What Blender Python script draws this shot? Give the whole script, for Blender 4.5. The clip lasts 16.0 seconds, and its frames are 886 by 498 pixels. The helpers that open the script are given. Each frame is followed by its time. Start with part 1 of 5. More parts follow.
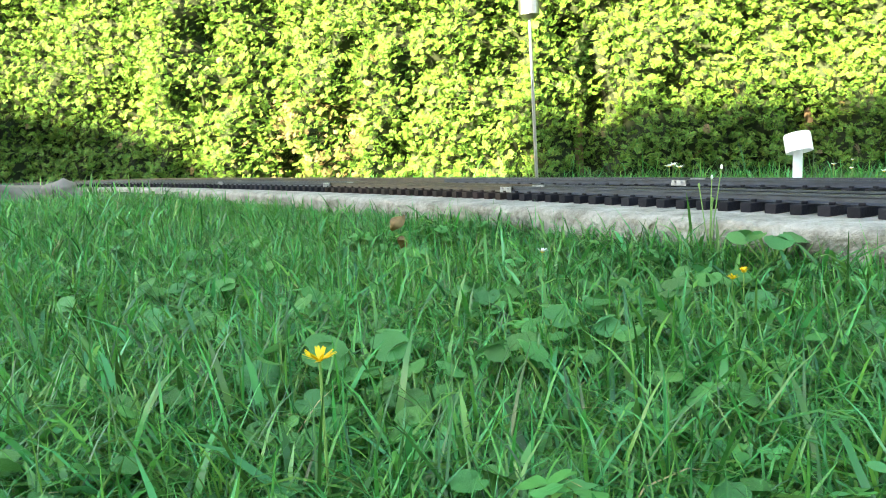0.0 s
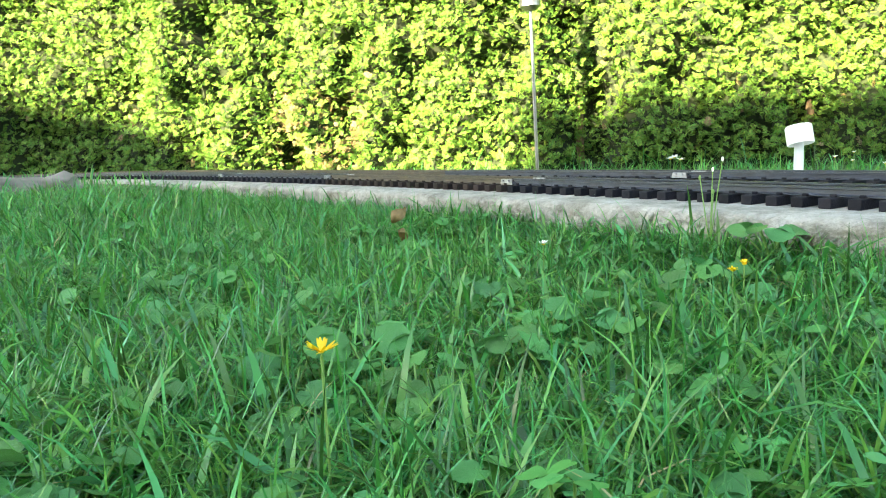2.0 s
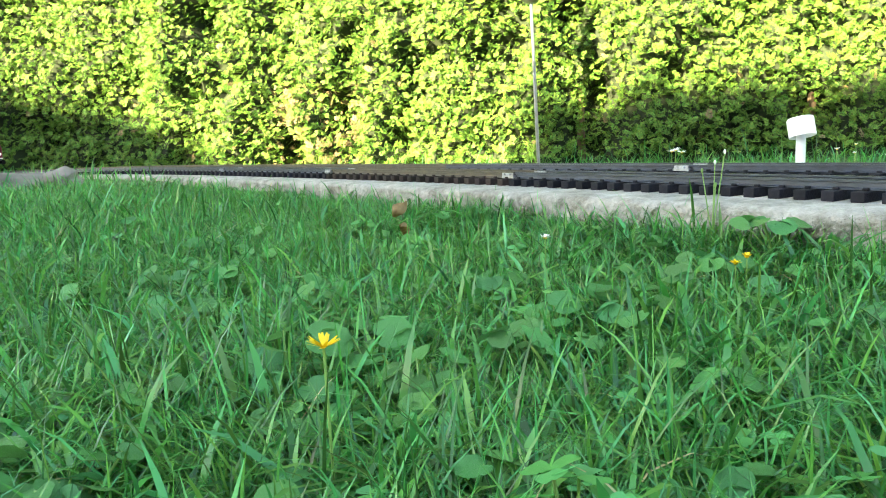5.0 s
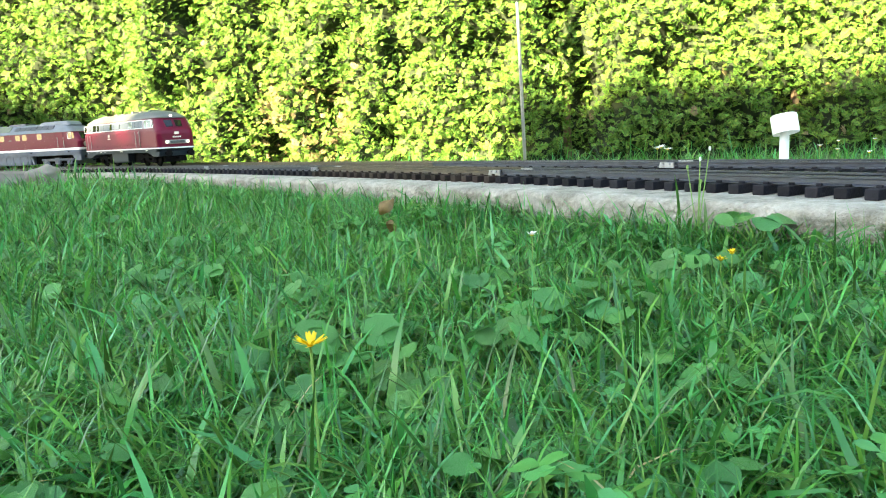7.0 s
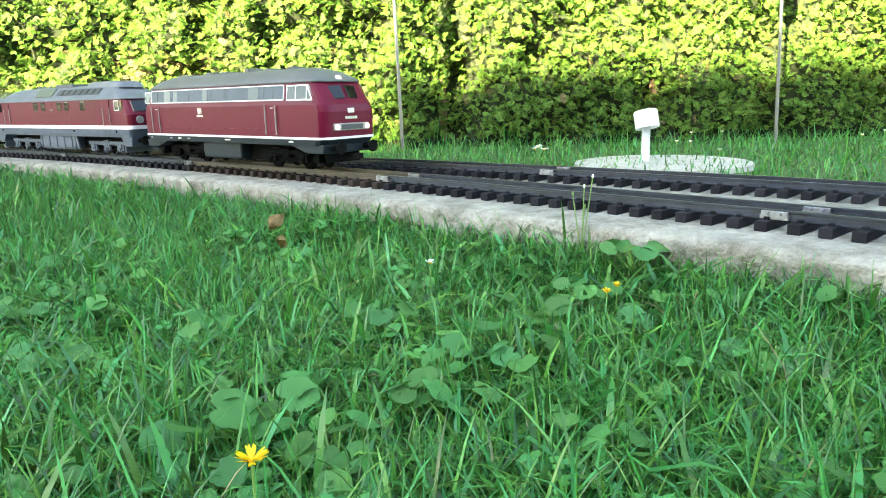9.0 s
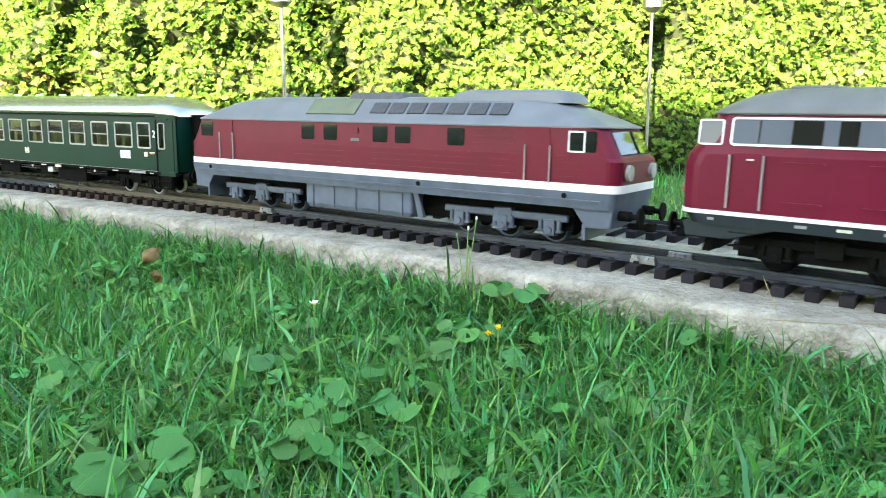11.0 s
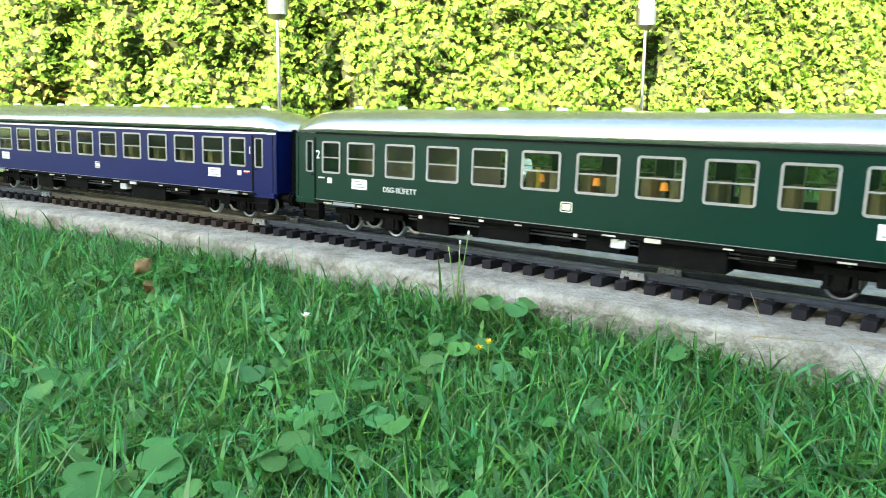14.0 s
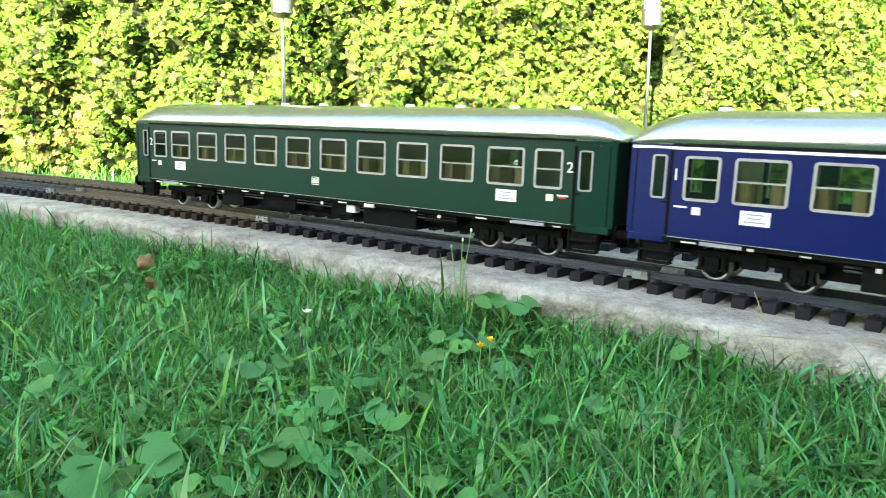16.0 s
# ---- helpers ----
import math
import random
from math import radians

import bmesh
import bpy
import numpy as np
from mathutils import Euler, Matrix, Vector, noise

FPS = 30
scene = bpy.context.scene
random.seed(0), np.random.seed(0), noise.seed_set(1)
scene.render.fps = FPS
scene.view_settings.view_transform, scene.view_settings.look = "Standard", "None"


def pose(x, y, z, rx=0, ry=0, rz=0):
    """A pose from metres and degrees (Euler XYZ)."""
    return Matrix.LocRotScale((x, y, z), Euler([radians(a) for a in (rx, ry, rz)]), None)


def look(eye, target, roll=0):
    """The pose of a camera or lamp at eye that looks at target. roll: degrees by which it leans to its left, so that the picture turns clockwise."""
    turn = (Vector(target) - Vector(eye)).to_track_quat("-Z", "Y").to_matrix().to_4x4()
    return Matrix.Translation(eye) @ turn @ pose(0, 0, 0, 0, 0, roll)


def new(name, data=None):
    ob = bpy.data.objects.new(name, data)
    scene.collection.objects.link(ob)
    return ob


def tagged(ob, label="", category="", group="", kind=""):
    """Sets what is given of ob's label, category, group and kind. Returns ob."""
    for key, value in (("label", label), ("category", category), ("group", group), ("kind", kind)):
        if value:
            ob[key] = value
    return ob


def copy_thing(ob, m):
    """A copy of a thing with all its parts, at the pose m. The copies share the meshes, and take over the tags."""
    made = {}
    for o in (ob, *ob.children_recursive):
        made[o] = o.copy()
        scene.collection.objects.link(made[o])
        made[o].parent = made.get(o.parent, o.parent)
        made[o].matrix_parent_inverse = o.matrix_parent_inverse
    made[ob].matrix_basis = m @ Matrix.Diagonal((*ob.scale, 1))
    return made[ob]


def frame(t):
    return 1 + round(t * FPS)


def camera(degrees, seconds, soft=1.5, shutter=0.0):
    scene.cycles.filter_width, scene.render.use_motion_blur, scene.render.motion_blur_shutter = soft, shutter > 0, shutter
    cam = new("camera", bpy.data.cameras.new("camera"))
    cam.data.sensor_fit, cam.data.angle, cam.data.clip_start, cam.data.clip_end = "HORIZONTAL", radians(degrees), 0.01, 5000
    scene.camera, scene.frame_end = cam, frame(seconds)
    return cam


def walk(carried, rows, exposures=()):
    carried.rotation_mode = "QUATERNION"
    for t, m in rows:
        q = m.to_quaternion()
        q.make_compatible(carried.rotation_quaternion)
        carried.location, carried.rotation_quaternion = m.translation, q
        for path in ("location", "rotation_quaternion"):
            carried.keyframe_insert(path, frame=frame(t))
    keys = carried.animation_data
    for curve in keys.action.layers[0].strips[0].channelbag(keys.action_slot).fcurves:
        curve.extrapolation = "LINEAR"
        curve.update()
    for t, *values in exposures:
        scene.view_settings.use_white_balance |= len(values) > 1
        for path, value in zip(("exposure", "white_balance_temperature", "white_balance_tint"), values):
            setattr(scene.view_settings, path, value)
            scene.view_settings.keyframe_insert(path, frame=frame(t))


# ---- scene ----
cam = camera(64.0, 16.0, soft=1.0, shutter=0.1)
PATH = [
    (0, (0.286, 0.043, 0.061), (-0.081, 1.99, -0.215), -2.5),
    (0.5, (0.285, 0.042, 0.062), (-0.08, 1.989, -0.215), -2.5),
    (1, (0.285, 0.042, 0.062), (-0.08, 1.988, -0.221), -2.4),
    (1.5, (0.285, 0.042, 0.062), (-0.081, 1.987, -0.229), -2.4),
    (2, (0.286, 0.042, 0.061), (-0.083, 1.985, -0.236), -2.5),
    (2.5, (0.286, 0.042, 0.061), (-0.084, 1.983, -0.245), -2.6),
    (3, (0.286, 0.042, 0.061), (-0.085, 1.983, -0.246), -2.7),
    (3.5, (0.287, 0.043, 0.061), (-0.088, 1.983, -0.249), -2.8),
    (4, (0.286, 0.043, 0.061), (-0.089, 1.982, -0.254), -2.8),
    (6.5, (0.285, 0.044, 0.061), (-0.076, 1.986, -0.251), -2.5),
    (7, (0.285, 0.044, 0.061), (-0.051, 1.989, -0.262), -2.8),
    (7.5, (0.281, 0.045, 0.069), (-0.01, 1.99, -0.292), -2.8),
    (8, (0.259, 0.05, 0.095), (0.034, 2.0, -0.284), -2.6),
    (8.5, (0.258, 0.047, 0.106), (0.141, 2.002, -0.3), -2.2),
    (9, (0.261, 0.042, 0.121), (0.282, 1.997, -0.301), -1.5),
    (9.5, (0.261, 0.044, 0.132), (0.408, 1.998, -0.269), -0.6),
    (10, (0.262, 0.044, 0.137), (0.525, 1.989, -0.248), 0.1),
    (12.5, (0.261, 0.04, 0.141), (0.625, 1.977, -0.196), 1.3),
    (13, (0.262, 0.04, 0.14), (0.627, 1.978, -0.193), 1.5),
    (13.5, (0.26, 0.04, 0.141), (0.626, 1.979, -0.187), 1.8),
    (14, (0.262, 0.038, 0.142), (0.623, 1.978, -0.183), 1.8),
    (14.5, (0.264, 0.041, 0.138), (0.62, 1.983, -0.181), 1.9),
    (15, (0.264, 0.039, 0.14), (0.617, 1.981, -0.177), 2.0),
    (15.5, (0.264, 0.038, 0.14), (0.614, 1.981, -0.18), 2.1),
    (16, (0.264, 0.039, 0.139), (0.614, 1.981, -0.186), 2.1),
]
walk(cam, [(t, look(eye, target, roll)) for t, eye, target, roll in PATH],
     exposures=[(0, 4.16, 7700, 6), (8, 4.20, 7700, 6), (9.5, 4.31, 7700, 6), (16, 4.23, 7700, 6)])

# ---- daylight: low sun from behind the camera, added unseen blocks shade the lawn ----
SUN_DIR = Vector((0.453, 0.779, -0.423))
world = bpy.data.worlds.new("world")
scene.world = world
world.use_nodes = True
wn = world.node_tree.nodes
sky = wn.new("ShaderNodeTexSky")
sky.sky_type = "NISHITA"
sky.sun_disc = False
sky.sun_elevation = radians(25)
sky.sun_rotation = radians(210)
world.node_tree.links.new(sky.outputs[0], wn["Background"].inputs[0])
wn["Background"].inputs[1].default_value = 0.085
sun = new("sun", bpy.data.lights.new("sun", "SUN"))
sun.data.energy = 5.0
sun.data.angle = radians(0.6)
sun.data.color = (1.0, 0.87, 0.60)
sun.matrix_world = look((0, 0, 10), Vector((0, 0, 10)) + SUN_DIR)


# ---- materials ----
def mat(name, base, rough=0.5, metal=0.0, second=None, scale=20.0, mix=0.5, bump=0.0, bump_scale=60.0, vary=None,
        trans=0.0, coat=0.0, spec=0.5, detail=4.0, fine=0.5, relief=0.002):
    """A procedural material: base and second colour mixed by noise, fine bump, and a shift of brightness per piece."""
    m = bpy.data.materials.new(name)
    m.use_nodes = True
    n, l = m.node_tree.nodes, m.node_tree.links
    b = n["Principled BSDF"]
    b.inputs["Roughness"].default_value = rough
    b.inputs["Metallic"].default_value = metal
    b.inputs["Specular IOR Level"].default_value = spec
    b.inputs["Coat Weight"].default_value = coat
    co = n.new("ShaderNodeTexCoord")
    out = None
    if second:
        no = n.new("ShaderNodeTexNoise")
        no.inputs["Scale"].default_value = scale
        no.inputs["Detail"].default_value = detail
        no.inputs["Roughness"].default_value = fine
        l.new(co.outputs["Object"], no.inputs["Vector"])
        ramp = n.new("ShaderNodeMapRange")
        ramp.inputs[1].default_value = 0.5 - 0.25 * (1.2 - mix)
        ramp.inputs[2].default_value = 0.5 + 0.25 * (1.2 - mix)
        l.new(no.outputs["Fac"], ramp.inputs[0])
        mx = n.new("ShaderNodeMix")
        mx.data_type = "RGBA"
        mx.inputs[6].default_value = (*base, 1)
        mx.inputs[7].default_value = (*second, 1)
        l.new(ramp.outputs[0], mx.inputs[0])
        out = mx.outputs[2]
    if vary:
        hue = n.new("ShaderNodeHueSaturation")
        src = n.new("ShaderNodeNewGeometry").outputs["Random Per Island"] if vary[0] == "island" else n.new("ShaderNodeObjectInfo").outputs["Random"]
        r1 = n.new("ShaderNodeMapRange")
        r1.inputs[3].default_value, r1.inputs[4].default_value = vary[1], vary[2]
        l.new(src, r1.inputs[0])
        l.new(r1.outputs[0], hue.inputs["Value"])
        r2 = n.new("ShaderNodeMapRange")
        r2.inputs[3].default_value, r2.inputs[4].default_value = 0.5 - vary[3], 0.5 + vary[3]
        mul = n.new("ShaderNodeMath")
        mul.operation = "FRACT"
        m2 = n.new("ShaderNodeMath")
        m2.operation = "MULTIPLY"
        m2.inputs[1].default_value = 7.31
        l.new(src, m2.inputs[0])
        l.new(m2.outputs[0], mul.inputs[0])
        l.new(mul.outputs[0], r2.inputs[0])
        l.new(r2.outputs[0], hue.inputs["Hue"])
        hue.inputs["Color"].default_value = (*base, 1)
        if out:
            l.new(out, hue.inputs["Color"])
        out = hue.outputs[0]
    if out:
        l.new(out, b.inputs["Base Color"])
    else:
        b.inputs["Base Color"].default_value = (*base, 1)
    if bump:
        nb = n.new("ShaderNodeTexNoise")
        nb.inputs["Scale"].default_value = bump_scale
        nb.inputs["Detail"].default_value = 6
        l.new(co.outputs["Object"], nb.inputs["Vector"])
        bp = n.new("ShaderNodeBump")
        bp.inputs["Strength"].default_value = bump
        bp.inputs["Distance"].default_value = relief
        l.new(nb.outputs["Fac"], bp.inputs["Height"])
        l.new(bp.outputs[0], b.inputs["Normal"])
    if trans:
        tr = n.new("ShaderNodeBsdfTranslucent")
        add = n.new("ShaderNodeMixShader")
        add.inputs[0].default_value = trans
        if out:
            l.new(out, tr.inputs[0])
        else:
            tr.inputs[0].default_value = (*base, 1)
        l.new(b.outputs[0], add.inputs[1])
        l.new(tr.outputs[0], add.inputs[2])
        l.new(add.outputs[0], n["Material Output"].inputs[0])
    return m


def glass(name, tint=(1, 1, 1), rough=0.02):
    """A thin pane: mostly clear, with a mirror gloss that grows towards grazing angles."""
    m = bpy.data.materials.new(name)
    m.use_nodes = True
    n, l = m.node_tree.nodes, m.node_tree.links
    n.remove(n["Principled BSDF"])
    t = n.new("ShaderNodeBsdfTransparent")
    t.inputs[0].default_value = (*tint, 1)
    g = n.new("ShaderNodeBsdfGlossy")
    g.inputs["Roughness"].default_value = rough
    w = n.new("ShaderNodeLayerWeight")
    w.inputs[0].default_value = 0.5
    p = n.new("ShaderNodeMath")
    p.operation = "POWER"
    p.inputs[1].default_value = 5.0
    l.new(w.outputs["Facing"], p.inputs[0])
    f = n.new("ShaderNodeMath")
    f.operation = "MULTIPLY_ADD"
    f.inputs[1].default_value, f.inputs[2].default_value = 0.93, 0.05
    l.new(p.outputs[0], f.inputs[0])
    mx = n.new("ShaderNodeMixShader")
    l.new(f.outputs[0], mx.inputs[0])
    l.new(t.outputs[0], mx.inputs[1])
    l.new(g.outputs[0], mx.inputs[2])
    l.new(mx.outputs[0], n["Material Output"].inputs[0])
    return m


M_SOIL = mat("soil", (0.026, 0.060, 0.012), 0.95, second=(0.034, 0.10, 0.018), scale=9, bump=0.8, bump_scale=80)
M_GRASS = mat("grass_blade", (0.056, 0.235, 0.044), 0.28, vary=("island", 0.40, 1.7, 0.04), trans=0.35)
M_GRASS_DRY = mat("dry_grass", (0.33, 0.27, 0.13), 0.7, vary=("island", 0.6, 1.2, 0.02), trans=0.2)
M_LEAF = mat("weed_leaf", (0.062, 0.255, 0.056), 0.36, second=(0.090, 0.30, 0.080), scale=90, vary=("object", 0.75, 1.25, 0.02), trans=0.3, bump=0.5, bump_scale=300)
M_CLOVER = mat("clover_leaf", (0.052, 0.27, 0.066), 0.42, second=(0.085, 0.32, 0.10), scale=160, vary=("object", 0.9, 1.2, 0.015), trans=0.3)
M_STEM = mat("stem", (0.16, 0.30, 0.07), 0.5)
M_YELLOW = mat("yellow_petal", (0.85, 0.55, 0.01), 0.5, trans=0.3)
M_WHITE_PETAL = mat("white_petal", (0.82, 0.82, 0.78), 0.6, trans=0.2)
M_DEAD_LEAF = mat("dead_leaf", (0.24, 0.155, 0.055), 0.7, second=(0.14, 0.085, 0.03), scale=120, trans=0.2)
M_CONCRETE = mat("concrete", (0.41, 0.39, 0.335), 0.92, second=(0.13, 0.12, 0.09), scale=24, bump=1.0, bump_scale=140, mix=0.62, detail=12, fine=0.80, relief=0.006)
M_SLEEPER = mat("sleeper_plastic", (0.015, 0.015, 0.019), 0.6, second=(0.023, 0.022, 0.026), scale=70, vary=("object", 0.7, 1.3, 0.02), bump=0.4, bump_scale=400, spec=0.08)
M_SLEEPER_BROWN = mat("brown_sleeper_plastic", (0.028, 0.021, 0.018), 0.6, second=(0.038, 0.029, 0.024), scale=70, vary=("object", 0.7, 1.3, 0.02), bump=0.4, bump_scale=400, spec=0.08)
M_RAIL = mat("dark_rail", (0.042, 0.052, 0.074), 0.34, 0.35, second=(0.026, 0.031, 0.042), scale=60, bump=0.2, bump_scale=300)
M_RAIL_BROWN = mat("tarnished_brass_rail", (0.095, 0.075, 0.05), 0.45, 0.4, second=(0.06, 0.052, 0.042), scale=60, bump=0.2, bump_scale=300)
M_STEEL = mat("bright_metal", (0.50, 0.50, 0.51), 0.35, 1.0, second=(0.40, 0.40, 0.42), scale=200)
M_BRUSHED = mat("brushed_steel", (0.27, 0.27, 0.275), 0.42, 1.0, second=(0.22, 0.22, 0.225), scale=80)
M_CLAMP = mat("bright_clamp_metal", (0.42, 0.44, 0.49), 0.30, 0.9, second=(0.22, 0.21, 0.21), scale=150)
M_HEDGE = mat("thuja_spray", (0.093, 0.190, 0.031), 0.6, vary=("island", 0.45, 1.3, 0.03), trans=0.25, spec=0.2)
M_HEDGE_BROWN = mat("dead_thuja_spray", (0.13, 0.10, 0.04), 0.8, vary=("island", 0.6, 1.2, 0.02))
M_HEDGE_SHADE = mat("hedge_shade", (0.014, 0.026, 0.006), 0.95, second=(0.008, 0.015, 0.004), scale=14)
M_BARK = mat("bark", (0.16, 0.11, 0.07), 0.9, second=(0.09, 0.065, 0.045), scale=40, bump=0.8, bump_scale=120)
M_STONE = mat("weathered_stone", (0.22, 0.20, 0.17), 0.9, second=(0.10, 0.095, 0.08), scale=14, bump=1.0, bump_scale=60)
M_WHITE_PLASTIC = mat("white_plastic", (0.78, 0.78, 0.76), 0.4, second=(0.68, 0.68, 0.65), scale=25)
M_GREY_PIPE = mat("pale_grey_plastic", (0.60, 0.63, 0.66), 0.4, second=(0.52, 0.55, 0.57), scale=40)
M_SLAB = mat("pale_concrete", (0.44, 0.43, 0.39), 0.9, second=(0.33, 0.32, 0.29), scale=20, bump=0.6, bump_scale=150)
# dark sides and tops of the unseen volumes that block the sun
M_SUN_BLOCK = mat("sun_block_side", (0.16, 0.12, 0.08), 0.9, second=(0.12, 0.09, 0.06), scale=3, bump=0.3)
M_SUN_BLOCK_TOP = mat("sun_block_top", (0.22, 0.10, 0.07), 0.8, second=(0.15, 0.08, 0.06), scale=8, bump=0.5)


# ---- mesh helpers ----
def mesh_np(name, verts, quads, material, smooth=False):
    """A mesh object from arrays of vertices and four-cornered faces."""
    me = bpy.data.meshes.new(name)
    verts, quads = np.asarray(verts, np.float32), np.asarray(quads, np.int32)
    me.vertices.add(len(verts))
    me.vertices.foreach_set("co", verts.ravel())
    me.loops.add(quads.size)
    me.loops.foreach_set("vertex_index", quads.ravel())
    me.polygons.add(len(quads))
    me.polygons.foreach_set("loop_start", np.arange(0, quads.size, 4, dtype=np.int32))
    me.update(calc_edges=True)
    me.materials.append(material)
    if smooth:
        me.polygons.foreach_set("use_smooth", np.ones(len(quads), bool))
    me.validate()
    return new(name, me)


def finish(name, bm, material, smooth=False, bevel=0.0):
    if bevel:
        bmesh.ops.bevel(bm, geom=bm.edges[:], offset=bevel, segments=1, affect="EDGES", clamp_overlap=True)
    bmesh.ops.recalc_face_normals(bm, faces=bm.faces[:])
    me = bpy.data.meshes.new(name)
    bm.to_mesh(me)
    bm.free()
    me.materials.append(material)
    if smooth:
        for p in me.polygons:
            p.use_smooth = True
    return me


def part(name, bm, material, parent, label="", smooth=False, bevel=0.0, m=None):
    """Links a bmesh as one mesh object under a thing or a part."""
    ob = new(name, bm if isinstance(bm, bpy.types.Mesh) else finish(name, bm, material, smooth, bevel))
    ob.parent = parent
    if m is not None:
        ob.matrix_basis = m
    return tagged(ob, label)


def box(bm, x0, x1, y0, y1, z0, z1):
    c = Matrix.Translation(((x0 + x1) / 2, (y0 + y1) / 2, (z0 + z1) / 2)) @ Matrix.Diagonal((x1 - x0, y1 - y0, z1 - z0, 1))
    bmesh.ops.create_cube(bm, size=1, matrix=c)
    return bm


def cyl(bm, r, h, m=Matrix(), r2=None, seg=16, caps=True):
    bmesh.ops.create_cone(bm, cap_ends=caps, segments=seg, radius1=r, radius2=r if r2 is None else r2, depth=h, matrix=m)
    return bm


def bx(x0, x1, y0, y1, z0, z1):
    return box(bmesh.new(), x0, x1, y0, y1, z0, z1)


def cy(r, h, m=Matrix(), r2=None, seg=16):
    return cyl(bmesh.new(), r, h, m, r2, seg)


# ---- the track's line: s metres along the near track, z = 0 on the rail's top ----
STEP = 0.01
S_LO, S_HI = -11.5, 6.0


def heading(s):
    a = radians(-44.6) + math.atan(-0.0864 * min(max(s, -2.2), 1.0) - 0.0215)
    if s < -2.2:
        a *= max(0.0, 1 - (-2.2 - s) / 1.1)
    return a


N_S = int(round((S_HI - S_LO) / STEP)) + 1
SS = np.linspace(S_LO, S_HI, N_S)
HEAD = np.array([heading(s) for s in SS])
XY = np.zeros((N_S, 2))
XY[1:, 0] = np.cumsum(np.cos((HEAD[1:] + HEAD[:-1]) / 2)) * STEP
XY[1:, 1] = np.cumsum(np.sin((HEAD[1:] + HEAD[:-1]) / 2)) * STEP
GAUGE = 0.0475
i0 = int(round((0 - S_LO) / STEP))
h0 = HEAD[i0]
# the near rail runs through (0.4814, 0.8794) at s = 0
XY += np.array([0.4814 - math.sin(h0) * GAUGE / 2, 0.8794 + math.cos(h0) * GAUGE / 2]) - XY[i0]


def line(s, off=0.0):
    """The place at s on the near track's middle line, off metres to the left of travel, and the heading."""
    s = min(max(s, S_LO), S_HI)
    x, y, a = np.interp(s, SS, XY[:, 0]), np.interp(s, SS, XY[:, 1]), np.interp(s, SS, HEAD)
    return Vector((x - math.sin(a) * off, y + math.cos(a) * off, 0)), a


def far_off(s):
    """The far track's middle line: it drifts away from the near one."""
    return float(np.interp(s, [-12, -1.5, -0.9, 0.1, 1.2, 6], [0.13, 0.13, 0.15, 0.235, 0.275, 0.30]))


def side_of(x, y):
    """Signed distances of points from the near track's middle line (left of travel positive), and their s."""
    pts = np.stack([x, y], -1)
    if len(pts) > 20000:
        halves = [side_of(x[k:k + 20000], y[k:k + 20000]) for k in range(0, len(pts), 20000)]
        return np.concatenate([h[0] for h in halves]), np.concatenate([h[1] for h in halves])
    sub = slice(0, N_S, 6)
    d = pts[:, None, :] - XY[None, sub, :]
    k = (d ** 2).sum(-1).argmin(1)
    a = HEAD[sub][k]
    dd = d[np.arange(len(pts)), k]
    return -np.sin(a) * dd[:, 0] + np.cos(a) * dd[:, 1], SS[sub][k]


def sweep(s0, s1, ds, off_fn, profile, cap=True):
    """A profile (across, up) swept along the track's line."""
    bm = bmesh.new()
    rows = []
    n = max(2, int(round((s1 - s0) / ds)) + 1)
    for s in np.linspace(s0, s1, n):
        row = []
        for across, up in profile:
            p, a = line(s, off_fn(s) + across)
            row.append(bm.verts.new((p.x, p.y, up)))
        rows.append(row)
    for r0, r1 in zip(rows, rows[1:]):
        for k in range(len(profile)):
            j = (k + 1) % len(profile)
            bm.faces.new((r0[k], r0[j], r1[j], r1[k]))
    if cap:
        bm.faces.new(rows[0])
        bm.faces.new(rows[-1][::-1])
    return bm


# ---- ground, concrete bed, tracks ----
LAWN = -0.092


def lawn_z(x, y, d):
    """The lawn's height: it rises a little towards the concrete. d: signed distance from the near track."""
    edge = np.where(d < 0, -0.112 - d, d - 0.33)
    rise = 0.040 * np.exp(-np.clip(edge, 0, 9) / 0.10) * np.where(d < 0, 1.0, 0.5)
    rise = np.maximum(rise, np.where(d < 0, 0.062 * np.clip((-0.15 - x) / 0.8, 0, 1), 0))
    wave = np.array([noise.noise((a * 4.0, b * 4.0, 2)) for a, b in zip(x, y)])
    return LAWN + rise + 0.006 * wave


near_xs = np.arange(-2.4, 2.81, 0.04)
near_ys = np.arange(-1.2, 3.21, 0.04)
gx = np.concatenate([[-60, -30, -15, -8, -5, -3.5], near_xs, [3.5, 5, 8, 15, 30, 60]])
gy = np.concatenate([[-60, -30, -15, -8, -4, -2], near_ys, [4, 6, 10, 20, 40, 60]])
GX, GY = np.meshgrid(gx, gy, indexing="ij")
gd, gs = side_of(GX.ravel(), GY.ravel())
GZ = lawn_z(GX.ravel(), GY.ravel(), gd) - 0.003
GZ = np.where((gd > -0.10) & (gd < 0.10), LAWN - 0.02, GZ)
gi = np.arange(GX.size).reshape(GX.shape)
gq = np.stack([gi[:-1, :-1], gi[1:, :-1], gi[1:, 1:], gi[:-1, 1:]], -1).reshape(-1, 4)
tagged(mesh_np("ground", np.stack([GX.ravel(), GY.ravel(), GZ], -1), gq, M_SOIL, True), "mown lawn soil under short green grass", "ground", kind="structure")

def rough(a, b, c):
    return noise.noise((a, b, c))


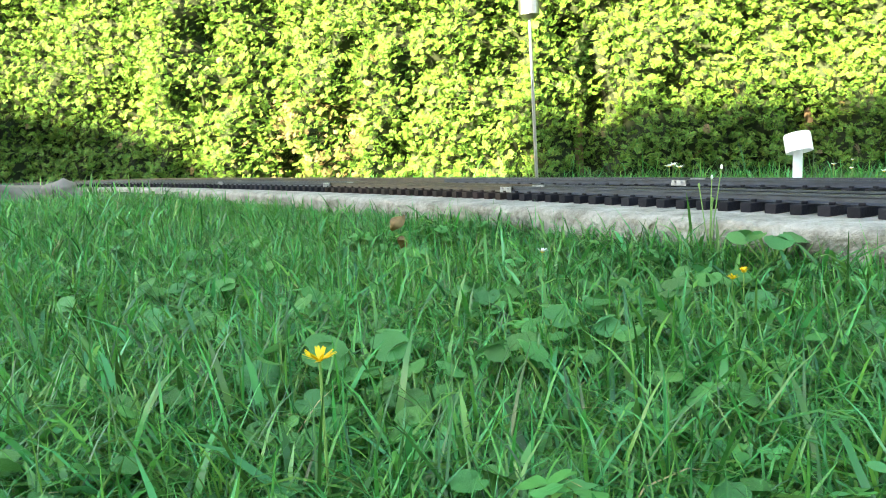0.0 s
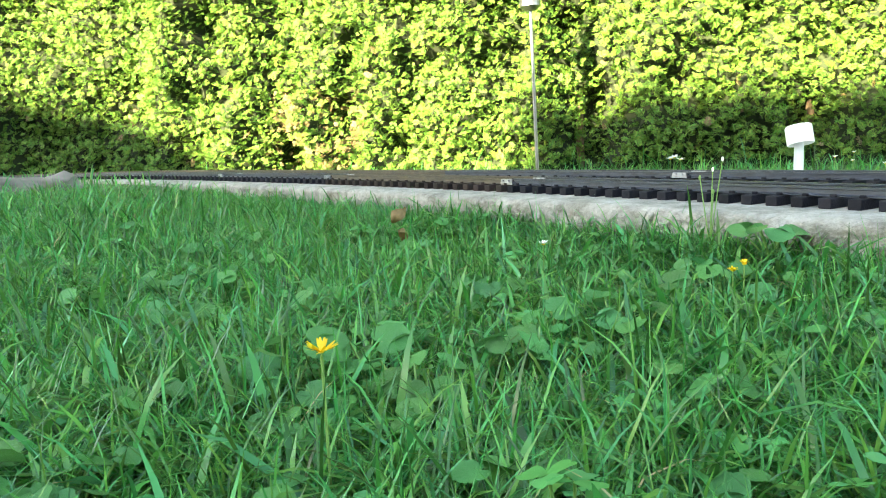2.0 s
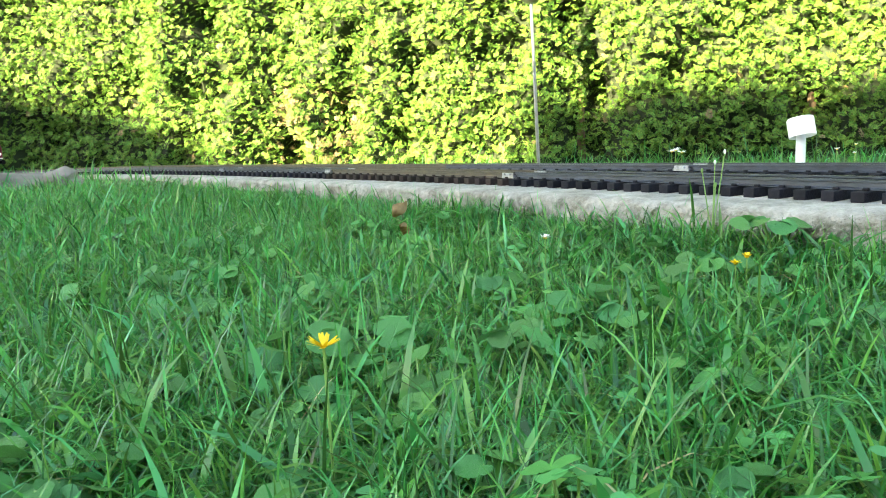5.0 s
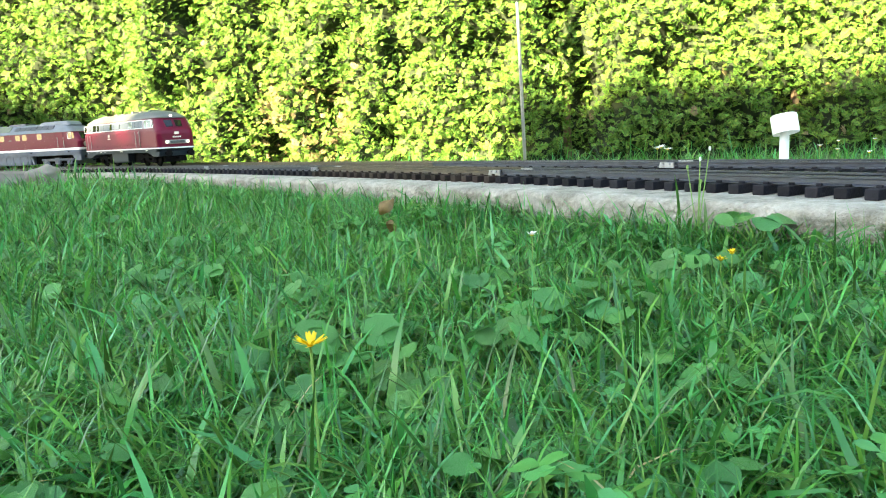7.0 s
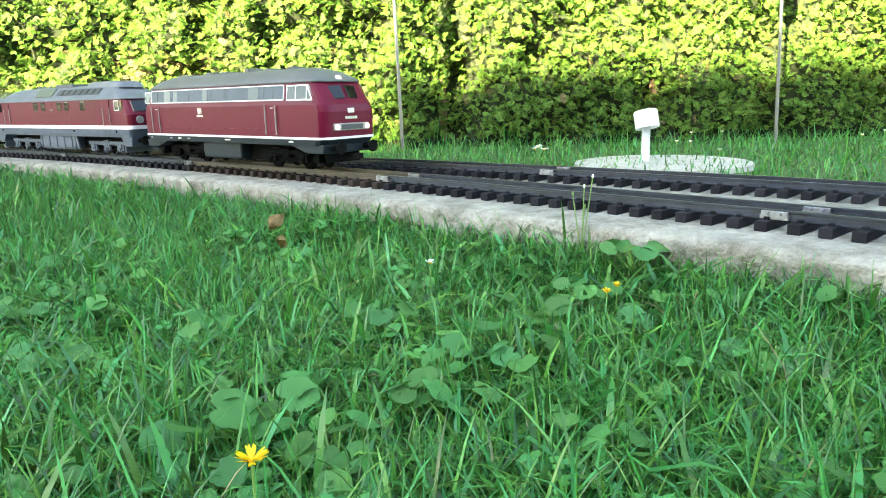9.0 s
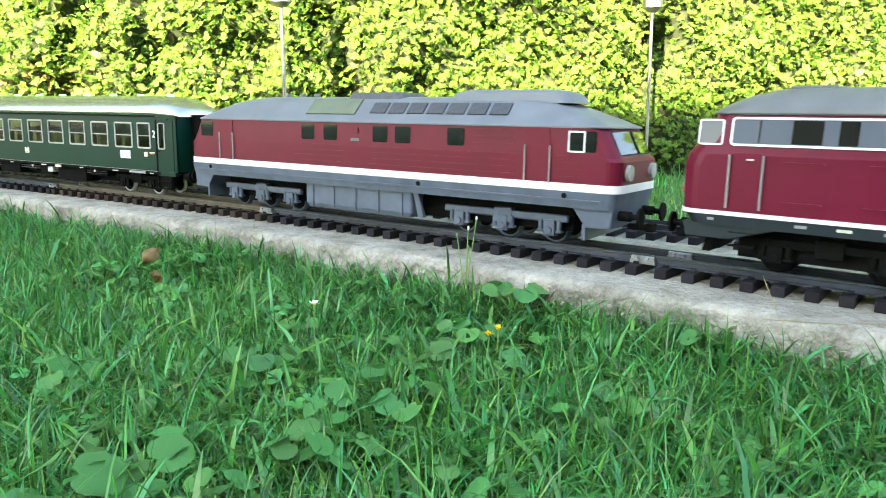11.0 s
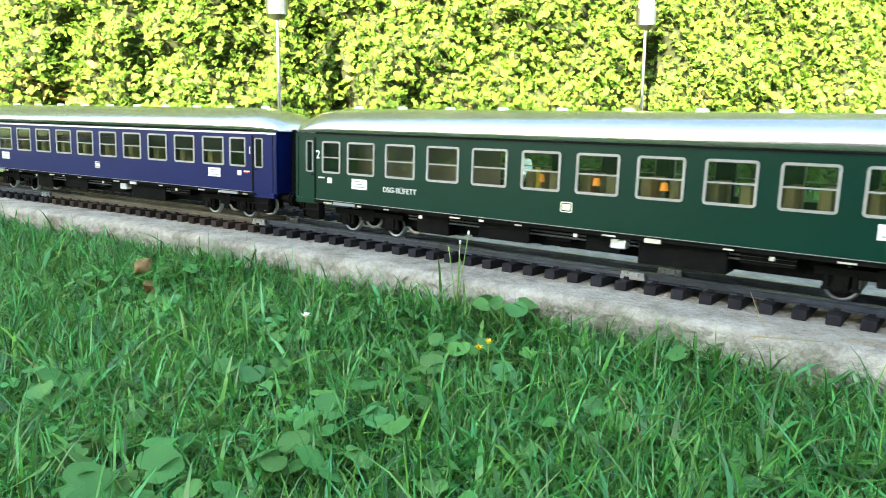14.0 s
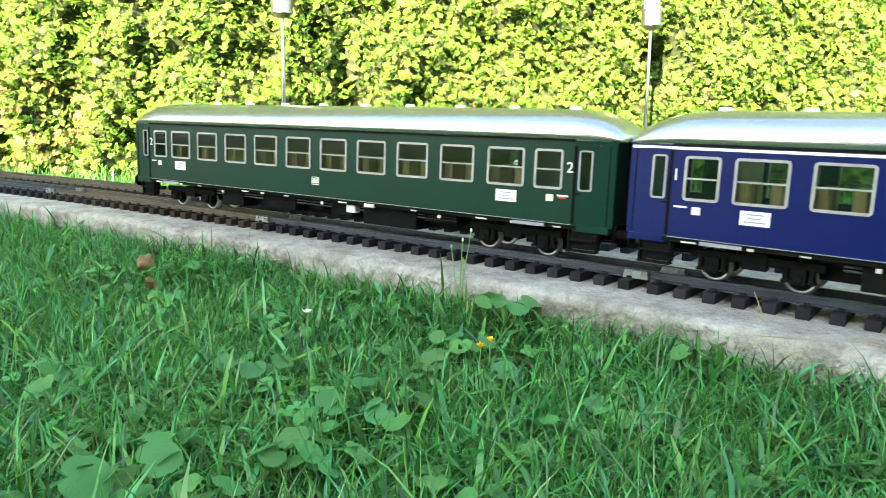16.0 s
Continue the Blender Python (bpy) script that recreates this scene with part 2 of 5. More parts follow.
bv, bq = [], []
for i, s in enumerate(np.arange(-11.4, 5.9, 0.012)):
    fo = far_off(s)
    wob = 0.007 * rough(s * 3, 0, 0) + 0.004 * rough(s * 14, 1, 0)
    prof = [(-0.118, -0.2)]
    for k, z in enumerate((-0.085, -0.070, -0.058, -0.048, -0.040, -0.033, -0.027)):
        prof.append((-0.114 + wob * (1.4 - 0.1 * k) + 0.0028 * rough(s * 60, z * 60, 4) + 0.0022 * rough(s * 140, z * 140, 8), z))
    prof += [(-0.108 + wob + 0.002 * rough(s * 70, 3, 3), -0.0225 + 0.001 * rough(s * 80, 7, 3)), (-0.098 + wob * 0.6, -0.0210 + 0.0012 * rough(s * 50, 9, 3)), (-0.085, -0.0208 + 0.0010 * rough(s * 40, 19, 3)), (-0.06, -0.0205),
             (fo + 0.075, -0.0205), (fo + 0.09, -0.024), (fo + 0.092, -0.2)]
    for across, up in prof:
        p, a = line(s, across)
        bv.append((p.x, p.y, up))
    m = len(prof)
    if i:
        for k in range(m - 1):
            b0, b1 = (i - 1) * m + k, i * m + k
            bq.append((b0, b0 + 1, b1 + 1, b1))
tagged(mesh_np("concrete_track_bed", bv, bq, M_CONCRETE, True), "rough pale grey concrete footing under the two tracks", "track bed", kind="structure")

RAIL_PROFILE = [(-0.0042, -0.0098), (0.0042, -0.0098), (0.0042, -0.0088), (0.0008, -0.0078), (0.0008, -0.0032), (0.0019, -0.0024), (0.0019, -0.0004), (0.0012, 0), (-0.0012, 0), (-0.0019, -0.0004), (-0.0019, -0.0024), (-0.0008, -0.0032), (-0.0008, -0.0078), (-0.0042, -0.0088)]


def sleeper_mesh(name, material):
    bm = bmesh.new()
    box(bm, -0.0065, 0.0065, -0.0455, 0.0455, -0.0204, -0.0100)
    for y in (-GAUGE / 2, GAUGE / 2):
        for sgn in (-1, 1):
            box(bm, -0.003, 0.003, y + sgn * 0.0062 - 0.0018, y + sgn * 0.0062 + 0.0018, -0.0102, -0.0072)
    return finish(name, bm, material, bevel=0.0007)


SLEEPERS = {"dark": sleeper_mesh("sleeper", M_SLEEPER), "brown": sleeper_mesh("sleeper_brown", M_SLEEPER_BROWN)}
PITCH = 0.0286


def track(name, label, off, stretches):
    """A track panel line: two rails and single sleepers near the camera, the farther sleepers joined."""
    t = tagged(new(name), label, "railway track", "garden railway tracks")
    for s0, s1, kind in stretches:
        for sgn in (-1, 1):
            part("rail", sweep(s0 + 0.0006, s1 - 0.0006, 0.04, lambda s: off(s) + sgn * GAUGE / 2, RAIL_PROFILE),
                 M_RAIL_BROWN if kind == "brown" else M_RAIL, t)
        k, rest = s0 + PITCH / 2, bmesh.new()
        while k < s1:
            p, a = line(k, off(k))
            turn = a + math.atan((off(k + 0.02) - off(k - 0.02)) / 0.04)
            m = Matrix.Translation(p) @ Matrix.Rotation(turn + random.uniform(-0.012, 0.012), 4, "Z")
            if -2.6 < k < 1.7:
                part("sleeper", SLEEPERS["brown" if kind == "brown" else "dark"], None, t, m=m)
            else:
                b2 = bmesh.ops.create_cube(rest, size=1, matrix=m @ Matrix.Translation((0, 0, -0.0152)) @ Matrix.Diagonal((0.013, 0.091, 0.0104, 1)))
            k += PITCH
        if len(rest.verts):
            tagged(part("far_sleepers", rest, M_SLEEPER, t), kind="stuff")
        else:
            rest.free()
    return t


J1, J2 = -0.41, 0.195
near_track = track("near_track", "garden railway track with black plastic sleepers on concrete", lambda s: 0.0,
                   [(-11.3, -1.6, "dark"), (-1.6, J1 - 0.60, "dark"), (J1 - 0.60, J1, "brown"), (J1, J2, "dark"), (J2, 5.8, "dark")])
far_track = track("far_track", "second garden railway track with dark rails on concrete", far_off,
                  [(-11.3, -0.8, "brown"), (-0.8, -0.25, "dark"), (-0.25, 0.5, "dark"), (0.5, 5.8, "dark")])


def rail_clamp(s, off, parent):
    bm = bmesh.new()
    box(bm, -0.014, 0.014, -0.0062, 0.0062, -0.0098, -0.0052)
    box(bm, -0.013, 0.013, -0.0060, -0.0028, -0.0055, -0.0012)
    box(bm, -0.013, 0.013, 0.0028, 0.0060, -0.0055, -0.0012)
    for x in (-0.006, 0.006):
        cyl(bm, 0.0016, 0.018, Matrix.Translation((x, 0, -0.0035)) @ Matrix.Rotation(radians(90), 4, "X"), seg=8)
    p, a = line(s, off)
    part("rail_clamp", bm, M_CLAMP, parent, "bright metal screw clamp", bevel=0.0004, m=Matrix.Translation(p) @ Matrix.Rotation(a, 4, "Z"))


for s in (J1, J2, J1 - 0.60, -1.6):
    for sgn in (-1, 1):
        rail_clamp(s + sgn * 0.012, sgn * GAUGE / 2, near_track)
for s in (-0.25, 0.5):
    for sgn in (-1, 1):
        rail_clamp(s, far_off(s) + sgn * GAUGE / 2, far_track)


# ---- grass ----
def cam_free(x, y):
    return (x - 0.27) ** 2 + (y - 0.04) ** 2 > 0.05 ** 2


def blades(name, label, x, y, base, length, width, bend, material):
    """Grass blades: each three quads from root to tip, bent over to one side."""
    n = len(x)
    r = np.random.RandomState(len(x) % 9973)
    az = r.uniform(0, 2 * np.pi, n)
    face = az + np.pi / 2 + r.normal(0, 0.5, n)
    t = np.array([0.0, 0.38, 0.74, 1.0])
    w = np.array([0.8, 1.0, 0.72, 0.08])
    th = bend[:, None] * t[None, :] ** 1.1
    seg = np.diff(t, prepend=0.0)
    hor = np.cumsum(np.sin(th) * seg[None, :], 1) * length[:, None]
    ver = np.cumsum(np.cos(th) * seg[None, :], 1) * length[:, None]
    cx = x[:, None] + np.cos(az)[:, None] * hor
    cyy = y[:, None] + np.sin(az)[:, None] * hor
    cz = base[:, None] + ver
    wx, wy = np.cos(face)[:, None] * width[:, None] * w / 2, np.sin(face)[:, None] * width[:, None] * w / 2
    v = np.empty((n, 4, 2, 3), np.float32)
    v[:, :, 0, 0], v[:, :, 1, 0] = cx - wx, cx + wx
    v[:, :, 0, 1], v[:, :, 1, 1] = cyy - wy, cyy + wy
    v[:, :, 0, 2] = v[:, :, 1, 2] = cz
    i = (np.arange(n) * 8)[:, None, None]
    q = np.array([[0, 1, 3, 2], [2, 3, 5, 4], [4, 5, 7, 6]])[None]
    ob = mesh_np(name, v.reshape(-1, 3), (i + q).reshape(-1, 4), material, True)
    return tagged(ob, label, "grass", kind="stuff")


def scatter(n, x0, x1, y0, y1, lo, hi, seed):
    """Random places with a signed distance from the near track between lo and hi."""
    r = np.random.RandomState(seed)
    x, y = r.uniform(x0, x1, n), r.uniform(y0, y1, n)
    d, s = side_of(x, y)
    f = np.array([far_off(k) for k in s])
    keep = (d < lo) if hi is None else (d > f + hi)
    return x[keep], y[keep], r


r = np.random.RandomState(1)
fan = r.uniform(radians(-50), radians(47), 270000)
reach = np.concatenate([r.uniform(0.09, 1.95, 170000), np.sqrt(r.uniform(0.09 ** 2, 1.95 ** 2, 100000))])
x = np.concatenate([0.27 + reach * np.sin(fan), r.uniform(-1.15, 1.6, 26000)])
y = np.concatenate([0.02 + reach * np.cos(fan), r.uniform(-0.15, 1.9, 26000)])
d, s_at = side_of(x, y)
x, y, d = x[d < -0.112], y[d < -0.112], d[d < -0.112]
n = len(x)
clump = np.array([noise.noise((a * 7, b * 7, 0)) + 0.6 * noise.noise((a * 19, b * 19, 4)) for a, b in zip(x, y)])
size = np.minimum(r.gamma(4.5, 0.0066, n), 0.070) * (1 + 0.45 * clump) * np.clip(0.75 + (-0.112 - d) / 0.25, 0.75, 1.0)
broad = r.uniform(0, 1, n) < 0.06
blades("lawn_grass", "short green lawn grass with uneven mown blades", x, y, lawn_z(x, y, d) - 0.004, np.where(broad, 0.03 + size * 0.7, size), np.where(broad, r.uniform(0.003, 0.0052, n), r.uniform(0.0007, 0.0021, n)), np.abs(r.normal(1.55, 0.65, n)) + 0.4 * broad, M_GRASS)
x, y, r = scatter(18000, -3.6, 3.6, -2.6, 2.4, -0.108, None, 2)
keep = ~((x > -1.1) & (x < 1.55) & (y > -0.1) & (y < 1.9)) & cam_free(x, y)
x, y = x[keep], y[keep]
n = len(x)
blades("outer_lawn_grass", "green lawn grass farther from the track", x, y, lawn_z(x, y, side_of(x, y)[0]) - 0.004, r.gamma(9, 0.0055, n), r.uniform(0.003, 0.006, n), np.abs(r.normal(0.7, 0.4, n)), M_GRASS)
x, y, r = scatter(46000, -3.4, 3.8, 0.2, 3.05, 0, 0.088, 3)
n = len(x)
tall = 1 + 0.9 * np.clip((y - 2.55) / 0.4, 0, 1)
blades("hedge_side_grass", "longer green grass between track and hedge", x, y, lawn_z(x, y, side_of(x, y)[0]) - 0.004, r.gamma(5, 0.0062, n) * tall, r.uniform(0.002, 0.0045, n), np.abs(r.normal(1.15, 0.55, n)), M_GRASS)
x, y, r = scatter(1500, -1.1, 1.6, 0.1, 1.9, -0.112, None, 5)
n = len(x)
blades("dry_grass", "straw-coloured dry grass blades in the lawn", x, y, lawn_z(x, y, side_of(x, y)[0]), r.gamma(8, 0.0052, n), r.uniform(0.0008, 0.0016, n), np.abs(r.normal(1.7, 0.5, n)), M_GRASS_DRY)

# ---- hedge ----
HEDGE_Y = 2.98
HX0, HX1, HTOP = -5.2, 6.2, 4.6
hedge = tagged(new("hedge"), "dense clipped thuja hedge, sunlit yellow-green", "hedge")


# hollows in the clipped face: x, z, radius, depth
HOLLOWS = [(-0.74, 0.21, 0.10, 0.16), (0.27, 0.52, 0.07, 0.18), (-0.97, 0.05, 0.09, 0.14), (0.39, 0.21, 0.07, 0.12), (-1.82, 0.30, 0.14, 0.14),
           (-1.34, 0.62, 0.07, 0.12), (-0.47, 0.04, 0.06, 0.12), (-2.15, 0.14, 0.12, 0.12), (1.75, 0.51, 0.06, 0.18), (0.66, 0.27, 0.07, 0.12),
           (-0.68, 0.42, 0.06, 0.10), (0.10, 0.02, 0.08, 0.12), (-1.25, 0.33, 0.08, 0.10), (1.20, 0.10, 0.08, 0.12), (2.30, 0.30, 0.07, 0.12)]


def hedge_face(x, z):
    """How far back the hedge's face lies at x along it and z up: folds between the trees, hollows and small tufts."""
    seam = 1 - abs(math.cos(math.pi * (x + 0.13 * noise.noise((x * 0.9, z * 1.1, 7))) / 0.66))
    y = HEDGE_Y + 0.06 * seam ** 2 + 0.10 * noise.noise((x * 1.6, z * 1.6, 3)) + 0.08 * noise.noise((x * 4.5, z * 3.5, 9)) + 0.06 * noise.noise((x * 11, z * 9, 5)) + 0.05 * min(z, 1.2)
    for hx, hz, rad, deep in HOLLOWS:
        q = ((x - hx) ** 2 + (z - hz) ** 2) / rad ** 2
        if q < 6:
            y += deep * math.exp(-q)
    return y


# core behind the sprays: shade of the gaps is put into its dark colour
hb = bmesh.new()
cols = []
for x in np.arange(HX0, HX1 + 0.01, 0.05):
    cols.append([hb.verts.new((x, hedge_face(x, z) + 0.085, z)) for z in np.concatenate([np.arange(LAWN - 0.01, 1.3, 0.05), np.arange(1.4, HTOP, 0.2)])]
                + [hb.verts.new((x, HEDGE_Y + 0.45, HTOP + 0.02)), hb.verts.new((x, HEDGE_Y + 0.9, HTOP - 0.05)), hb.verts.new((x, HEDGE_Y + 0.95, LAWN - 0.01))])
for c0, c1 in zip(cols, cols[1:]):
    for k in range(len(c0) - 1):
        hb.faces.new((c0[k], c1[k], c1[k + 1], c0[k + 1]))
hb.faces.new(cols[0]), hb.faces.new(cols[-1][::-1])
part("shade_core", hb, M_HEDGE_SHADE, hedge, "dark core behind the sprays, coloured as the shade between them")


def spray_template(seed):
    """A flat fern-like thuja spray, 1 long, of narrow kite-shaped leaflets on a stem."""
    r = random.Random(seed)
    v, q = [], []

    def leaflet(px, pz, ang, ln, wd):
        dx, dz = math.cos(ang), math.sin(ang)
        lift = r.uniform(-0.10, 0.10)
        b = len(v)
        for u, w in ((0, 0), (0.55, -0.5), (1.0, 0), (0.55, 0.5)):
            x = px + dx * ln * u - dz * wd * w
            v.append((x, lift * u + 0.16 * x * x, pz + dz * ln * u + dx * wd * w))
        q.append((b, b + 1, b + 2, b + 3))

    leaflet(0, 0, 0, 0.6, 0.06)
    leaflet(0.5, 0, 0, 0.5, 0.12)
    for k in range(4):
        p = 0.12 + 0.19 * k
        for sg in (-1, 1):
            ln = (0.52 - 0.08 * k) * r.uniform(0.75, 1.2)
            ang = sg * (0.72 + r.uniform(-0.15, 0.15))
            c, s = math.cos(ang), math.sin(ang)
            leaflet(p, 0, ang, ln, 0.12)
            leaflet(p + c * ln * 0.4, s * ln * 0.4, ang - sg * 0.65, ln * 0.5, 0.11)
    return np.array(v), np.array(q)


def sprays(name, n, seed, zr, size, material, label, brown=False, xr=(HX0, HX1), depth=0.07):
    r = np.random.RandomState(seed)
    tv, tq = spray_template(seed)
    m = len(tv)
    out = np.empty((n, m, 3), np.float32)
    x = r.uniform(xr[0], xr[1], n)
    z = r.uniform(zr[0], zr[1], n)
    sz = r.uniform(size[0], size[1], n)
    for i in range(n):
        yy = hedge_face(x[i], z[i]) + 0.080 - abs(r.normal(0, depth))
        ang = math.pi / 2 + r.normal(0, 0.85)
        tilt = r.normal(0.60, 0.45)
        e = Euler((-tilt, 0.0, r.normal(0, 0.8))).to_matrix()
        rot = np.array(e @ Matrix.Rotation(-ang, 3, "Y"))
        out[i] = (tv * sz[i]) @ rot.T + (x[i], yy, z[i])
    q = (np.arange(n) * m)[:, None, None] + tq[None]
    ob = mesh_np(name, out.reshape(-1, 3), q.reshape(-1, 4), material)
    ob.parent = hedge
    return tagged(ob, label, kind="stuff")


for k in range(4):
    sprays("foliage", 10500, 11 + k, (LAWN + 0.03, 1.08), (0.018, 0.050), M_HEDGE, "yellow-green thuja sprays", xr=(-2.9, 3.2), depth=0.050)
sprays("foliage", 2200, 31, (1.05, HTOP + 0.05), (0.18, 0.32), M_HEDGE, "yellow-green thuja sprays")
sprays("foliage", 700, 32, (LAWN, 1.1), (0.09, 0.15), M_HEDGE, "yellow-green thuja sprays", xr=(HX0, -2.9))
sprays("foliage", 900, 33, (LAWN, 1.1), (0.09, 0.15), M_HEDGE, "yellow-green thuja sprays", xr=(3.2, HX1))
sprays("dead_foliage", 90, 41, (LAWN, 0.5), (0.03, 0.06), M_HEDGE_BROWN, "brown dead thuja sprays", xr=(-3.0, 3.5))
sprays("dead_foliage", 330, 42, (LAWN + 0.02, 0.30), (0.03, 0.06), M_HEDGE_BROWN, "brown dead thuja sprays", xr=(-1.05, -0.6), depth=0.06)
for k in range(22):
    x = HX0 + 0.25 + k * 0.52 + random.uniform(-0.08, 0.08)
    bm = cy(0.020, 0.36, Matrix.Translation((x, HEDGE_Y + 0.20, LAWN + 0.17)), 0.014, 9)
    part("trunk", bm, M_BARK, hedge, "bare grey-brown hedge stem")

# ---- added house-sized blocks behind the camera, unseen, whose shade lies on the lawn ----
BLOCK_Y = -8.0
house = tagged(new("house"), "unseen plain block added to shade the lawn", "house")
part("wall", bx(-6.35, 9.0, BLOCK_Y - 6, BLOCK_Y, LAWN - 0.1, 5.6), M_SUN_BLOCK, house)
rb = bmesh.new()
box(rb, -6.35, 9.3, BLOCK_Y - 6.2, BLOCK_Y + 0.0, 5.6, 6.22)
part("roof", rb, M_SUN_BLOCK_TOP, house)
# second unseen volume, its outline fitted to the shade edge on the hedge
outbuilding = tagged(new("outbuilding"), "unseen plain block added to shade the left of the hedge", "house")
part("wall", bx(-17.0, -7.75, BLOCK_Y - 6, BLOCK_Y, LAWN - 0.1, 5.5), M_SUN_BLOCK, outbuilding)
block_outline = [(-17.2, 5.5), (-7.62, 5.5), (-7.62, 5.95), (-8.22, 6.27), (-8.8, 6.36), (-17.2, 6.5)]
rb = bmesh.new()
front_ring, back_ring = [[rb.verts.new((gx0, yy0, gz0)) for gx0, gz0 in block_outline] for yy0 in (BLOCK_Y, BLOCK_Y - 6.2)]
for k in range(len(block_outline)):
    j = (k + 1) % len(block_outline)
    rb.faces.new((front_ring[k], front_ring[j], back_ring[j], back_ring[k]))
rb.faces.new(front_ring), rb.faces.new(back_ring[::-1])
part("roof", rb, M_SUN_BLOCK_TOP, outbuilding, "sloped block top that shapes the shade's edge")
# added low volume, never seen: its notch passes one streak of sun
NOTCH_X0, NOTCH_X1, NOTCH_Z = -7.27, -7.13, 5.69
garage = tagged(new("garage"), "unseen low block whose notch lets a sun streak through", "garage")
part("wall", bx(-7.74, -6.36, BLOCK_Y - 5.9, BLOCK_Y - 0.1, LAWN - 0.1, NOTCH_Z), M_SUN_BLOCK, garage)
part("notch_side", bx(-7.74, NOTCH_X0, BLOCK_Y - 0.4, BLOCK_Y - 0.1, NOTCH_Z, 5.84), M_SUN_BLOCK, garage)
part("notch_side", bx(NOTCH_X1, -6.36, BLOCK_Y - 0.4, BLOCK_Y - 0.1, NOTCH_Z, 5.84), M_SUN_BLOCK, garage)


# ---- train materials ----
M_RED = mat("dark_red_paint", (0.112, 0.0050, 0.022), 0.34, second=(0.122, 0.0060, 0.025), scale=30, bump=0.05, bump_scale=300, spec=0.16)
M_RED_DULL = mat("brick_red_paint", (0.125, 0.006, 0.023), 0.42, second=(0.108, 0.006, 0.019), scale=25, bump=0.08, bump_scale=200, spec=0.18)
M_GREEN = mat("bottle_green_paint", (0.0010, 0.0250, 0.0165), 0.36, second=(0.0014, 0.0280, 0.0185), scale=20, bump=0.05, bump_scale=200, spec=0.12)
M_BLUE = mat("cobalt_blue_paint", (0.0008, 0.0072, 0.066), 0.36, second=(0.0010, 0.0082, 0.072), scale=20, bump=0.05, bump_scale=200, spec=0.12)
M_SILVER_ROOF = mat("silver_roof_paint", (0.47, 0.48, 0.49), 0.22, 0.9, second=(0.43, 0.44, 0.45), scale=12)
M_GREY_ROOF = mat("grey_roof_paint", (0.115, 0.12, 0.122), 0.5, second=(0.09, 0.095, 0.095), scale=30, bump=0.1)
M_PALE_ROOF = mat("pale_grey_roof_paint", (0.135, 0.15, 0.175), 0.5, second=(0.105, 0.12, 0.14), scale=25, bump=0.1)
M_GRILLE = mat("dark_grille", (0.05, 0.055, 0.065), 0.5, second=(0.03, 0.03, 0.035), scale=200)
M_MOSS = mat("greenish_grey_paint", (0.11, 0.14, 0.09), 0.6, second=(0.09, 0.11, 0.08), scale=60)
M_FRAME = mat("blue_black_frame_paint", (0.012, 0.020, 0.026), 0.5, second=(0.016, 0.024, 0.029), scale=60, spec=0.2)
M_BLACK = mat("black_plastic", (0.006, 0.006, 0.007), 0.7, second=(0.009, 0.009, 0.008), scale=120, bump=0.2, bump_scale=400, spec=0.02)
M_GREY_FRAME = mat("blue_grey_frame_paint", (0.070, 0.095, 0.140), 0.55, second=(0.050, 0.068, 0.098), scale=45, bump=0.2, bump_scale=300)
M_WHITE = mat("white_trim_paint", (0.72, 0.72, 0.72), 0.4, second=(0.66, 0.66, 0.66), scale=60)
M_FRAME_SILVER = mat("silver_window_frame", (0.32, 0.32, 0.31), 0.45, 0.2, second=(0.26, 0.26, 0.25), scale=100, spec=0.3)
M_STRIP = mat("grey_blue_window_strip", (0.075, 0.092, 0.12), 0.35, second=(0.065, 0.08, 0.105), scale=15, spec=0.2)
M_DARK_GLASS = mat("dark_glass", (0.008, 0.009, 0.009), 0.03, spec=0.45)
M_PANE = glass("clear_pane", (0.80, 0.86, 0.82))
M_SEAT = mat("tan_seat", (0.26, 0.17, 0.065), 0.7, second=(0.20, 0.13, 0.05), scale=60)
M_INSIDE = mat("brown_partition", (0.13, 0.085, 0.045), 0.6, second=(0.10, 0.065, 0.035), scale=30)
M_CORRIDOR = mat("olive_brown_wall", (0.075, 0.062, 0.022), 0.6, second=(0.05, 0.042, 0.016), scale=60)
M_GALLEY = mat("pinkish_wall", (0.22, 0.14, 0.095), 0.6, second=(0.17, 0.105, 0.07), scale=40)
M_YELLOW_COAT = mat("yellow_coat", (0.70, 0.42, 0.03), 0.6)
M_ORANGE = mat("orange_lampshade", (0.75, 0.25, 0.03), 0.5)
M_ORANGE.node_tree.nodes["Principled BSDF"].inputs["Emission Color"].default_value = (1.0, 0.35, 0.05, 1)
M_ORANGE.node_tree.nodes["Principled BSDF"].inputs["Emission Strength"].default_value = 0.04
M_TEXT_GREY = mat("grey_print", (0.25, 0.26, 0.28), 0.6)
M_RED_PRINT = mat("red_print", (0.5, 0.04, 0.05), 0.5)
M_GOLD = mat("pale_cast_sign", (0.62, 0.60, 0.52), 0.4, 0.3)
# glow added under the coach roofs to brighten the insides, no known fitting
M_FILL_GLOW = bpy.data.materials.new("warm_fill_glow")
M_FILL_GLOW.use_nodes = True
M_FILL_GLOW.node_tree.nodes["Principled BSDF"].inputs["Base Color"].default_value = (0.9, 0.8, 0.6, 1)
M_FILL_GLOW.node_tree.nodes["Principled BSDF"].inputs["Emission Color"].default_value = (1.0, 0.75, 0.40, 1)
M_FILL_GLOW.node_tree.nodes["Principled BSDF"].inputs["Emission Strength"].default_value = 0.05
M_LAMP = bpy.data.materials.new("lit_lamp")
M_LAMP.use_nodes = True
M_LAMP.node_tree.nodes["Principled BSDF"].inputs["Base Color"].default_value = (0.9, 0.88, 0.8, 1)
